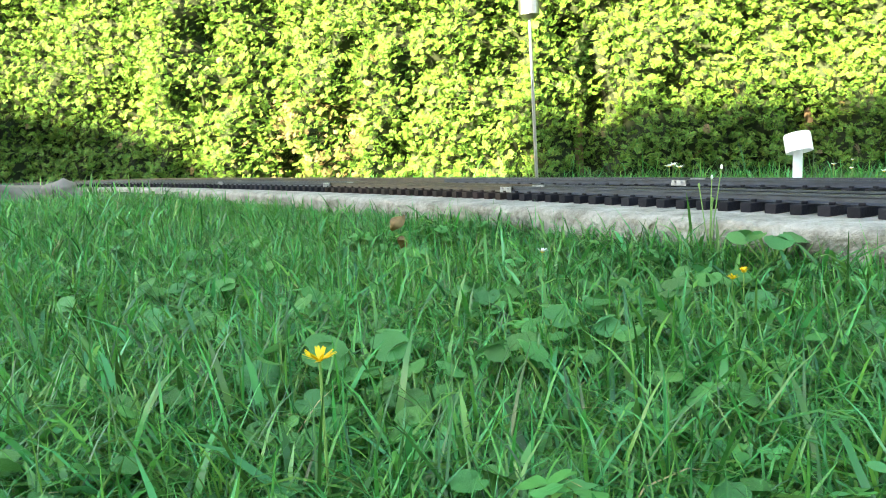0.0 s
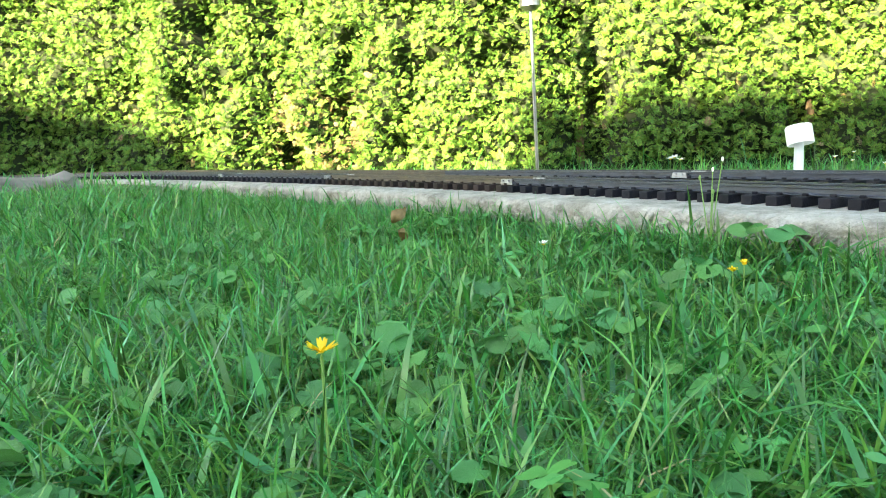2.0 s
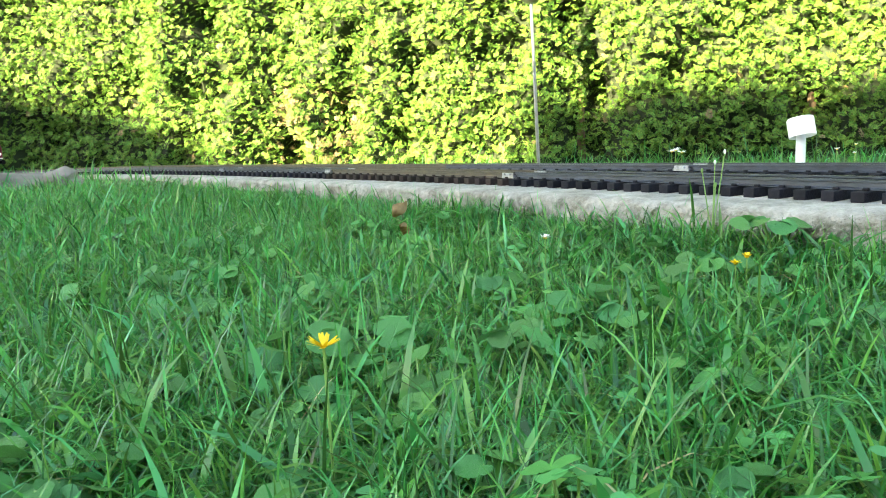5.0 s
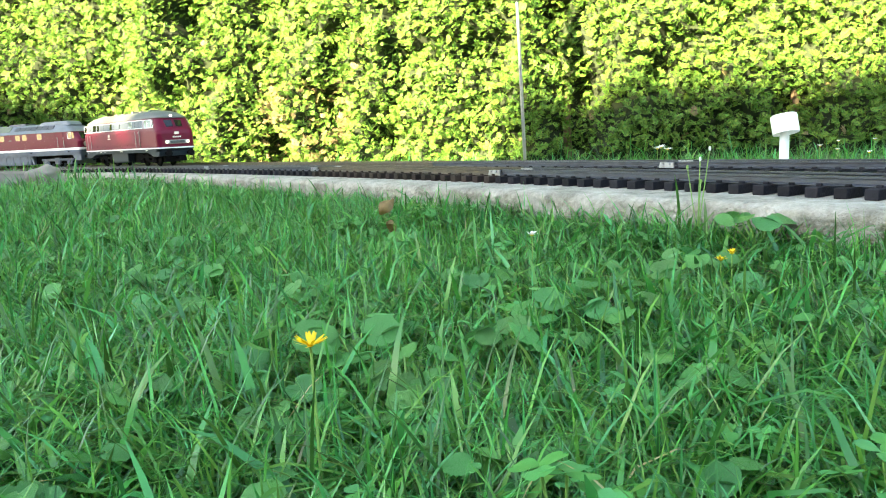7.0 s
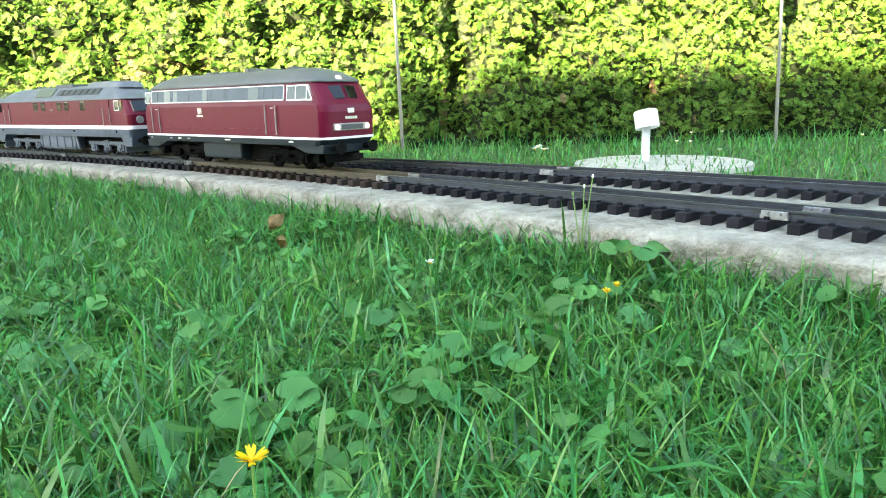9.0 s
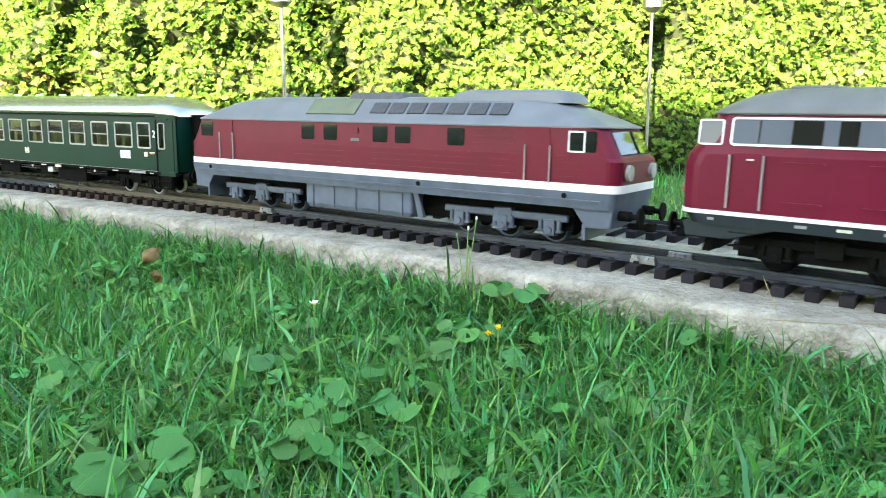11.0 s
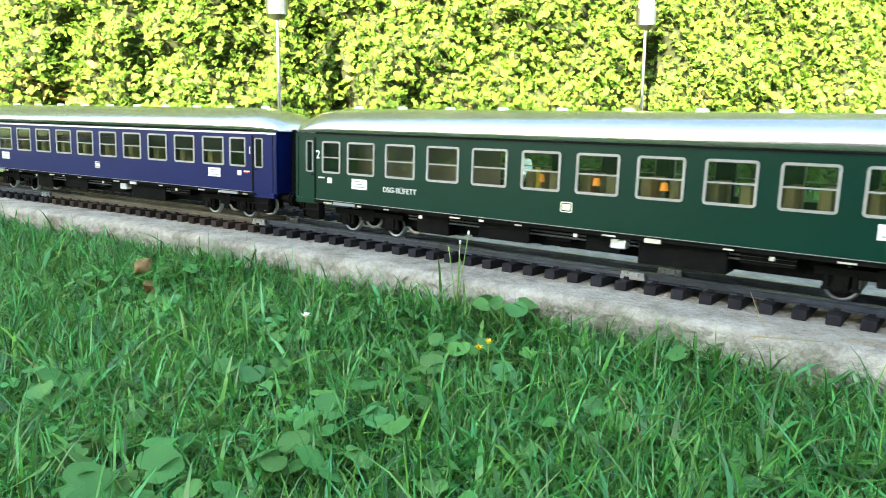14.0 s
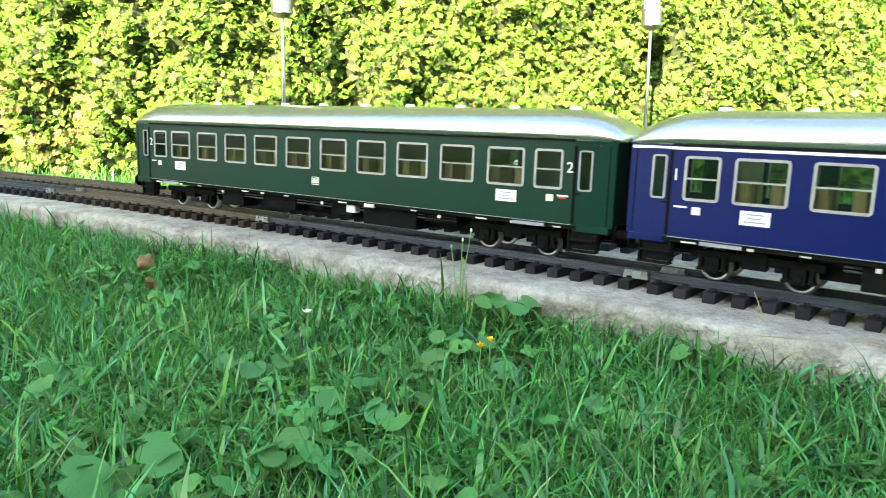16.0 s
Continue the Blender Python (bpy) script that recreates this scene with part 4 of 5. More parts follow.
coach_a = coach("bottle-green second-class model coach with silver roof", M_GREEN, "2")
coach_b = coach("bottle-green model buffet coach with white lettering", M_GREEN, "2", buffet=True)
coach_c = coach("cobalt-blue first-class model coach with silver roof", M_BLUE, "1", stripe=True, compartments=True)
coach_d = tagged(copy_thing(coach_a, Matrix()), "bottle-green second-class model coach at the train's end")

# ---- leading diesel engine ----
E_L, E_W = 0.303, 0.0615


def w1(z):
    """Half width of the leading engine at a height."""
    return float(np.interp(z, [0, 0.112, 0.149], [E_W, E_W, 0.0572]))


def lead_engine():
    e = tagged(new("diesel_locomotive"), "dark red model diesel locomotive with grey roof", "locomotive", "engines of the model train")
    part("frame", loft([(0.044, E_L - 0.012, E_W - 0.001, 0.016), (0.0545, E_L - 0.003, E_W, 0.018)]), M_FRAME, e, "blue-black frame")
    part("stripe", loft([(0.0545, E_L, E_W + 0.0006, 0.018), (0.0585, E_L, E_W + 0.0006, 0.018)]), M_WHITE, e, "white waist line")
    part("body", loft([(0.0585, E_L - 0.001, E_W, 0.018), (0.100, E_L + 0.001, E_W, 0.020), (0.112, E_L - 0.002, E_W, 0.022), (0.120, E_L - 0.008, 0.0604, 0.022), (0.149, E_L - 0.026, 0.0572, 0.022)]), M_RED, e, smooth=False)
    part("roof", loft([(0.149, E_L - 0.022, 0.0585, 0.026), (0.1515, E_L - 0.022, 0.0588, 0.026), (0.158, E_L - 0.030, 0.0535, 0.030), (0.166, E_L - 0.045, 0.044, 0.032), (0.1725, E_L - 0.068, 0.029, 0.024), (0.175, E_L - 0.09, 0.012, 0.011)]), M_GREY_ROOF, e, smooth=True)
    for x, w, h in ((-0.10, 0.012, 0.0035), (-0.045, 0.009, 0.003), (0.035, 0.006, 0.006), (0.10, 0.010, 0.003), (0.165, 0.006, 0.004), (-0.2, 0.02, 0.002)):
        part("roof_hatch", bx(x - w, x + w, -0.018, 0.018, 0.170, 0.175 + h), M_GREY_ROOF, e, bevel=0.001)
    for sg in (-1, 1):
        t = 6.6
        ws = part("window_strip", plate_mesh("window_strip", 0.229, 0.0118, 0.0010, M_STRIP, 0.003), None, e, "grey-blue engine-room window strip", m=on_side(-0.0275, w1(0.1335), 0.1335, sg, t))
        part("strip_frame", ring_mesh("strip_frame", 0.2305, 0.0133, 0.0020, 0.0016, M_WHITE, 0.004), None, ws, "white frame")
        for x, w, z in ((-0.165, 0.0125, 0), (-0.1325, 0.0075, 0), (-0.0215, 0.0085, 0), (0.0, 0.0005, 0), (0.049, 0.0008, 0), (0.055, 0.0005, 0), (-0.08, 0.0005, 0), (0.1395, 0.0155, 0), (0.172, 0.0005, 0), (0.198, 0.0005, 0), (-0.205, 0.0005, 0)):
            part("small_pane", plate_mesh("small_pane", w, 0.0105, 0.0014, M_DARK_GLASS, 0.001), None, ws, m=Matrix.Translation((x if sg < 0 else -x, 0, 0)))
        cw = prism([(-0.031, -0.0112), (0.034, -0.0112), (0.023, 0.0112), (-0.031, 0.0112)], -0.0010, 0.0006)
        m = on_side(0.2425, w1(0.1325), 0.1325, sg, t)
        if sg > 0:
            m = m @ Matrix.Rotation(math.pi, 4, "Z")
        win = part("cab_window", cw, M_DARK_GLASS, e, "white-framed cab side window", m=m)
        fr = bmesh.new()
        pts = [(-0.033, -0.0132), (0.0375, -0.0132), (0.0245, 0.0132), (-0.033, 0.0132)]
        ins = [(-0.0305, -0.0108), (0.0335, -0.0108), (0.0225, 0.0108), (-0.0305, 0.0108)]
        for y in (-0.0014, 0.0014):
            a = [fr.verts.new((x, y, z)) for x, z in pts]
            b = [fr.verts.new((x, y, z)) for x, z in ins]
            for k in range(4):
                fr.faces.new((a[k], a[(k + 1) % 4], b[(k + 1) % 4], b[k]))
        part("cab_window_frame", fr, M_WHITE, win)
        part("cab_window_bar", bx(-0.0012, 0.0012, -0.0015, 0.0015, -0.011, 0.011), M_WHITE, win, m=Matrix.Translation((-0.0075, 0, 0)))
        part("cab_window_bar", bx(-0.0012, 0.0012, -0.0015, 0.0015, -0.011, 0.011), M_WHITE, win, m=Matrix.Translation((0.0215, 0, 0)))
        rw = part("rear_cab_window", plate_mesh("rear_cab_window", 0.0105, 0.0105, 0.0010, M_DARK_GLASS, 0.002), None, e, m=on_side(-0.2765, w1(0.1325) - 0.0012, 0.1325, sg, t))
        part("rear_window_frame", ring_mesh("rear_window_frame", 0.0118, 0.0122, 0.0016, 0.0014, M_WHITE, 0.003), None, rw)
        for x0 in (-0.241, 0.164):
            part("door", bx(-0.0125, 0.0125, -0.0007, 0.0005, 0.0595, 0.114), M_RED, e, "red side door", m=on_side(x0, E_W, 0, sg))
            for d in (-0.0150, 0.0150):
                part("handrail", cy(0.0011, 0.050, Matrix.Translation((0, -0.003, 0.087)), seg=8), M_FRAME_SILVER, e, "grey handrail", m=on_side(x0 + d, E_W, 0, sg))
            part("door_lever", bx(-0.003, 0.003, -0.002, 0.0004, -0.0007, 0.0007), M_WHITE, e, m=on_side(x0 + 0.003, E_W, 0.108, sg))
            st = bmesh.new()
            for z in (0.012, 0.025, 0.038):
                box(st, -0.012, 0.012, -0.003, 0.004, z, z + 0.0014)
            part("step", st, M_BLACK, e, m=on_side(x0, E_W - 0.006, 0, sg))
        for x0, x1 in ((-0.210, -0.175), (-0.143, -0.113), (-0.034, 0.016), (0.025, 0.075), (0.096, 0.127)):
            for z in (0.1065, 0.0705):
                part("side_rib", bx(-(x1 - x0) / 2, (x1 - x0) / 2, -0.0013, 0.0004, -0.0009, 0.0009), M_RED, e, m=on_side((x0 + x1) / 2, E_W, z, sg))
        l = part("emblem", LOGO_RING, None, e, "pale rounded square emblem", m=on_side(-0.070, E_W, 0.1045, sg))
        part("emblem_fill", LOGO_FILL, None, l)
        for k in range(5):
            part("number_bar", bx(-0.0016, 0.0016, -0.0008, 0.0004, -0.002, 0.002), M_GOLD, e, m=on_side(-0.079 + 0.0045 * k, E_W, 0.0945, sg))
        for x, w in ((-0.19, 0.005), (-0.155, 0.006), (-0.12, 0.005), (0.02, 0.009), (0.215, 0.006), (-0.27, 0.003)):
            part("label_plate", finish("label_plate", bx(-w, w, -0.0006, 0.0004, -0.0013, 0.0013), M_TEXT_GREY if w < 0.006 else M_GOLD), None, e, m=on_side(x, E_W - 0.0003, 0.0502, sg))
        part("fuel_tank", loft([(0.014, 0.064, 0.010, 0.004), (0.018, 0.066, 0.012, 0.004), (0.044, 0.066, 0.012, 0.004)]), M_FRAME, e, "dark side tank", m=Matrix.Translation((-0.015, sg * 0.042, 0)))
        part("air_tank", cy(0.010, 0.05, Matrix.Translation((-0.075 if sg < 0 else 0.07, sg * 0.042, 0.03)) @ Matrix.Rotation(radians(90), 4, "Y"), seg=14), M_BLACK, e)
    for sg in (-1, 1):
        x = sg
        poly = [(sg * 0.205, 0.0455), (sg * 0.298, 0.0455), (sg * 0.2945, 0.031), (sg * 0.252, 0.031)]
        part("apron", prism(poly, -E_W + 0.003, E_W - 0.003), M_FRAME, e, "blue-black end apron", bevel=0.001)
        for s2 in (-1, 1):
            sh = bmesh.new()
            box(sh, -0.0008, 0.0008, -0.0195, 0.0195, -0.0125, 0.0125)
            m = Matrix.Translation((sg * (E_L - 0.0155), s2 * 0.0235, 0.1315)) @ Matrix.Rotation(radians(-sg * 31), 4, "Y") @ Matrix.Rotation(radians(sg * s2 * 7), 4, "Z")
            part("windscreen", sh, M_DARK_GLASS, e, "dark windscreen pane", bevel=0.0006, m=m)
            lamp = part("headlamp", cy(0.0042, 0.005, Matrix.Translation((sg * (E_L + 0.002), s2 * 0.034, 0.0745)) @ Matrix.Rotation(radians(90), 4, "Y"), seg=14), M_LAMP if sg > 0 else M_RED_PRINT, e, "lit white headlamp" if sg > 0 else "")
        part("lamp_bar", bx(min(sg * (E_L - 0.004), sg * (E_L + 0.0025)), max(sg * (E_L - 0.004), sg * (E_L + 0.0025)), -0.040, 0.040, 0.0685, 0.0805), M_FRAME_SILVER, e, "silver headlamp bar", bevel=0.0015)
        part("grille", bx(min(sg * (E_L + 0.002), sg * (E_L + 0.0032)), max(sg * (E_L + 0.002), sg * (E_L + 0.0032)), -0.024, 0.024, 0.0705, 0.0785), M_GRILLE, e)
        part("top_lamp", cy(0.005, 0.010, Matrix.Translation((sg * (E_L - 0.030), 0, 0.1545)) @ Matrix.Rotation(radians(90), 4, "Y"), seg=14), M_LAMP if sg > 0 else M_STEEL, e)
        part("front_emblem", bx(min(sg * E_L, sg * (E_L + 0.0018)), max(sg * E_L, sg * (E_L + 0.0018)), -0.007, 0.007, 0.0975, 0.1055), M_GOLD, e, "pale front emblem", bevel=0.0004)
        for k in range(5):
            part("number_bar", bx(min(sg * E_L, sg * (E_L + 0.0016)), max(sg * E_L, sg * (E_L + 0.0016)), -0.013 + 0.0055 * k, -0.009 + 0.0055 * k, 0.0875, 0.0920), M_GOLD, e)
        buffers(e, sg * 0.292, 0.036, 0.040, sg, 0.024)
        # black filler for equipment between the bogies, darkens the view beneath
        part("dark_underframe_fill", bx(min(sg * 0.0, sg * 0.25), max(sg * 0.0, sg * 0.25), -0.031, 0.031, 0.012, 0.046), M_BLACK, e)
        bogie(e, sg * 0.168, (-0.046, 0.046), W_LOCO, 0.0165, M_BLACK, 0.034, 0.026)
        plow = prism([(sg * 0.268, 0.031), (sg * 0.280, 0.031), (sg * 0.284, 0.014), (sg * 0.276, 0.014)], -0.036, 0.036)
        part("rail_guard", plow, M_BLACK, e)
    return e


# ---- second diesel engine ----
F_L, F_W = 0.362, 0.0600


def second_engine():
    e = tagged(new("diesel_locomotive"), "dark red model diesel engine with pale grey roof and frame", "locomotive", "engines of the model train")
    part("frame", loft([(0.047, F_L - 0.006, F_W - 0.001, 0.008), (0.065, F_L - 0.002, F_W + 0.0006, 0.008)]), M_GREY_FRAME, e, "blue-grey frame")
    part("stripe", loft([(0.065, F_L, F_W + 0.0006, 0.014), (0.0735, F_L, F_W + 0.0006, 0.014)]), M_WHITE, e, "broad white waist band")
    part("body", loft([(0.0735, F_L - 0.001, F_W, 0.014), (0.098, F_L, F_W, 0.016), (0.102, F_L - 0.004, F_W, 0.018), (0.133, F_L - 0.020, F_W - 0.001, 0.020)]), M_RED_DULL, e)
    part("roof", loft([(0.133, F_L - 0.016, F_W + 0.0008, 0.022), (0.1345, F_L - 0.016, F_W + 0.0008, 0.022), (0.144, F_L - 0.040, 0.052, 0.022), (0.160, F_L - 0.085, 0.037, 0.02), (0.166, F_L - 0.12, 0.024, 0.018), (0.168, F_L - 0.14, 0.010, 0.008)]), M_PALE_ROOF, e, "pale grey roof", smooth=False)
    part("fan_housing", loft([(0.160, 0.085, 0.032, 0.012), (0.172, 0.075, 0.030, 0.012), (0.1755, 0.06, 0.024, 0.012)]), M_PALE_ROOF, e, m=Matrix.Translation((0.205, 0, 0)))
    part("roof_box", loft([(0.160, 0.05, 0.028, 0.006), (0.1735, 0.046, 0.024, 0.006)]), M_GRILLE, e, m=Matrix.Translation((0.0, 0, 0)))
    for k in range(3):
        part("exhaust", cy(0.006, 0.010, Matrix.Translation((-0.20 + 0.03 * k, 0.006, 0.1685)), 0.005, 10), M_GREY_ROOF, e)
    for sg in (-1, 1):
        for k in range(7):
            part("roof_grille", bx(-0.0125, 0.0125, -0.001, 0.001, -0.009, 0.009), M_GRILLE, e, "dark roof grille", m=on_side(0.025 + 0.0305 * k, 0.0450, 0.1525, sg, 43))
        part("roof_panel", bx(-0.045, 0.045, -0.0012, 0.001, -0.014, 0.014), M_MOSS, e, "greenish roof panel", m=on_side(-0.058, 0.0435, 0.154, sg, 43))
        for x, w in ((-0.094, 0.0125), (-0.051, 0.0125), (0.037, 0.0125), (0.074, 0.0125), (0.155, 0.0125), (0.266, 0.008), (-0.268, 0.007)):
            wd = part("window", plate_mesh("window", w, 0.0105, 0.0004, M_DARK_GLASS, 0.003), None, e, "dark engine-room window", m=on_side(x, F_W - 0.0004, 0.1195, sg))
        part("round_emblem", cy(0.0055, 0.0010, on_side(-0.005, F_W, 0.123, sg) @ Matrix.Rotation(radians(90), 4, "X"), seg=16), M_RED, e)
        part("number_bar", bx(-0.007, 0.007, -0.0006, 0.0004, -0.0018, 0.0018), M_GREY_ROOF, e, m=on_side(-0.006, F_W, 0.111, sg))
        cw = part("cab_window", plate_mesh("cab_window", 0.0165, 0.0110, 0.0004, M_DARK_GLASS, 0.002), None, e, m=on_side(0.318, F_W - 0.0004, 0.1185, sg))
        part("cab_window_frame", ring_mesh("cab_window_frame", 0.010, 0.0115, 0.0018, 0.0014, M_WHITE, 0.002), None, cw, "white sliding frame", m=Matrix.Translation((-0.006 if sg < 0 else 0.006, 0, 0)))
        cw = part("cab_window", plate_mesh("cab_window", 0.0145, 0.0110, 0.0004, M_DARK_GLASS, 0.002), None, e, m=on_side(-0.316, F_W - 0.0004, 0.1185, sg))
        for x0 in (0.266, -0.268):
            part("door_joint", bx(-0.0135, 0.0135, -0.0005, 0.0005, 0.076, 0.1325), M_RED_DULL, e, m=on_side(x0, F_W, 0, sg))
            for d in (-0.0155, 0.0155):
                part("handrail", cy(0.0009, 0.042, Matrix.Translation((0, -0.0025, 0.093)), seg=8), M_FRAME_SILVER, e, m=on_side(x0 + d, F_W, 0, sg))
        for z in (0.080, 0.0875, 0.095, 0.1025):
            for x0, x1 in ((-0.12, -0.025), (0.02, 0.235), (0.288, 0.318)):
                part("side_rib", bx(-(x1 - x0) / 2, (x1 - x0) / 2, -0.0008, 0.0004, -0.0007, 0.0007), M_RED_DULL, e, m=on_side((x0 + x1) / 2, F_W, z, sg))
        for z in (0.113, 0.121, 0.129):
            part("side_rib", bx(-0.028, 0.028, -0.0008, 0.0004, -0.0007, 0.0007), M_RED_DULL, e, m=on_side(0.208, F_W, z, sg))
        part("frame_ledge", bx(-F_L + 0.02, F_L - 0.02, -0.0016, 0.0006, -0.001, 0.001), M_GREY_FRAME, e, m=on_side(0, F_W, 0.0555, sg))
        for x in (-0.31, 0.30, 0.10):
            part("frame_hole", cy(0.003, 0.0012, on_side(x, F_W + 0.0006, 0.060, sg) @ Matrix.Rotation(radians(90), 4, "X"), seg=10), M_BLACK, e)
        part("fuel_tank", loft([(0.014, 0.092, 0.012, 0.004), (0.020, 0.096, 0.014, 0.004), (0.047, 0.096, 0.014, 0.004)]), M_GREY_FRAME, e, "blue-grey fuel tank", m=Matrix.Translation((-0.01, sg * 0.040, 0)))
        for k in range(5):
            part("tank_rib", bx(-0.0008, 0.0008, -0.001, 0.001, 0.016, 0.046), M_GREY_FRAME, e, m=on_side(-0.09 + 0.04 * k, 0.0545, 0, sg))
        part("tank_strut", prism([(0.087, 0.047), (0.095, 0.047), (0.104, 0.016), (0.096, 0.016)], -0.004, 0.002), M_GREY_FRAME, e, m=on_side(0.0, 0.05, 0, -1) if sg < 0 else Matrix.Translation((0, 0.048, 0)))
    for sg in (-1, 1):
        poly = [(sg * 0.308, 0.048), (sg * 0.356, 0.048), (sg * 0.353, 0.026), (sg * 0.325, 0.026)]
        part("apron", prism(poly, -F_W + 0.004, F_W - 0.004), M_GREY_FRAME, e, "blue-grey end apron", bevel=0.001)
        for s2 in (-1, 1):
            m = Matrix.Translation((sg * (F_L - 0.0105), s2 * 0.0245, 0.1175)) @ Matrix.Rotation(radians(-sg * 26.5), 4, "Y") @ Matrix.Rotation(radians(sg * s2 * 5), 4, "Z")
            part("windscreen", bx(-0.0008, 0.0008, -0.0205, 0.0205, -0.0135, 0.0135), M_DARK_GLASS, e, "dark windscreen pane", bevel=0.0006, m=m)
            part("headlamp", cy(0.0085, 0.006, Matrix.Translation((sg * (F_L + 0.001), s2 * 0.036, 0.0865)) @ Matrix.Rotation(radians(90), 4, "Y"), seg=16), M_FRAME_SILVER, e, "round silver headlamp")
        part("cab_step", bx(min(sg * 0.321, sg * 0.325), max(sg * 0.321, sg * 0.325), -0.056, 0.056, 0.012, 0.03), M_GREY_FRAME, e)
        buffers(e, sg * 0.353, 0.036, 0.040, sg, 0.026)
        # black filler as under the leading engine, darkens the space beneath
        part("dark_underframe_fill", bx(min(sg * 0.02, sg * 0.3), max(sg * 0.02, sg * 0.3), -0.030, 0.030, 0.016, 0.048), M_BLACK, e)
        bogie(e, sg * 0.213, (-0.062, 0.0, 0.062), W_LOCO2, 0.0165, M_GREY_FRAME, 0.036, 0.027)
    return e


TRAIN = [(lead_engine(), 0.276, 0.336), (second_engine(), 1.008, 0.426), (coach_a, 1.853, 0.614), (coach_b, 2.745, 0.614), (coach_c, 3.657, 0.614), (coach_d, 4.545, 0.614)]


# ---- garden fixtures ----
def garden_lamp(x, y, z_head, lean):
    g = tagged(new("garden_lamp"), "slim stainless steel garden lamp post with cylindrical head", "garden lamp", "garden lamps before the hedge")
    g.matrix_basis = pose(x, y, LAWN - 0.02, 0, lean, 0)
    h = z_head - LAWN + 0.02
    part("pole", cy(0.0068, h, Matrix.Translation((0, 0, h / 2)), 0.0064, 14), M_BRUSHED, g)
    bm = bmesh.new()
    cyl(bm, 0.020, 0.014, Matrix.Translation((0, 0, h + 0.005)), 0.036, 24)
    cyl(bm, 0.0385, 0.066, Matrix.Translation((0, 0, h + 0.045)), 0.0385, 24)
    part("head", bm, M_BRUSHED, g, "brushed metal lamp head", smooth=False)
    part("diffuser", cy(0.030, 0.10, Matrix.Translation((0, 0, h + 0.128)), 0.030, 20), M_WHITE_PLASTIC, g, "white diffuser")
    part("cap", cy(0.040, 0.02, Matrix.Translation((0, 0, h + 0.188)), 0.030, 20), M_STEEL, g)


garden_lamp(0.147, 2.78, 0.530, -1.2)
garden_lamp(1.583, 2.78, 0.572, -1.6)

vent = tagged(new("vent_pipe"), "white capped vent pipe standing on a round concrete cover", "vent pipe")
vent.matrix_basis = pose(0.882, 2.118, LAWN + 0.010)
part("pipe", cy(0.0125, 0.120, Matrix.Translation((0, 0, 0.060)), 0.0120, 18), M_GREY_PIPE, vent, smooth=False)
cap = bmesh.new()
n = 28
prof = [(0.037, -0.030), (0.0415, -0.030), (0.0415, 0.026), (0.039, 0.031), (0.0, 0.033)]
rows = [[cap.verts.new((q * math.cos(2 * math.pi * k / n), q * math.sin(2 * math.pi * k / n), z)) for q, z in prof[:-1]] for k in range(n)]
tip = cap.verts.new((0, 0, 0.033))
mid = cap.verts.new((0, 0, -0.022))
for k in range(n):
    a, b = rows[k], rows[(k + 1) % n]
    for j in range(len(a) - 1):
        cap.faces.new((a[j], b[j], b[j + 1], a[j + 1]))
    cap.faces.new((a[-1], b[-1], tip))
    cap.faces.new((a[0], mid, b[0]))
part("cap", cap, M_WHITE_PLASTIC, vent, "white tilted plastic cap", m=pose(0.0, 0, 0.121, -14, -6, 0) @ Matrix.Scale(0.82, 4))
slab = bmesh.new()
cyl(slab, 0.25, 0.05, Matrix.Translation((0.915, 2.07, LAWN - 0.013)), 0.245, 48)
tagged(new("concrete_cover", finish("concrete_cover", slab, M_SLAB)), "round pale concrete cover set in the grass", "manhole cover")


def rock(x, y, z, sx, sy, sz, seed, turn):
    bm = bmesh.new()
    bmesh.ops.create_icosphere(bm, subdivisions=4, radius=1)
    for v in bm.verts:
        d = 1 + 0.35 * noise.noise(v.co * 1.3 + Vector((seed, 0, 0))) + 0.12 * noise.noise(v.co * 4 + Vector((seed, 3, 0)))
        v.co = Vector((v.co.x * sx, v.co.y * sy, v.co.z * sz)) * d
    ob = tagged(new("border_stone", finish("border_stone", bm, M_STONE, True)), "weathered grey stone at the lawn's edge", "stone", "border stones")
    ob.matrix_basis = pose(x, y, z, 0, 0, turn)


rock(-1.27, 1.62, -0.018, 0.22, 0.08, 0.048, 2, 38)
rock(-1.07, 1.74, -0.020, 0.055, 0.05, 0.042, 7, 10)


# ---- weeds in the lawn ----
def ground_top(x, y):
    d, s = side_of(np.array([x]), np.array([y]))
    return float(lawn_z(np.array([x]), np.array([y]), d)[0])


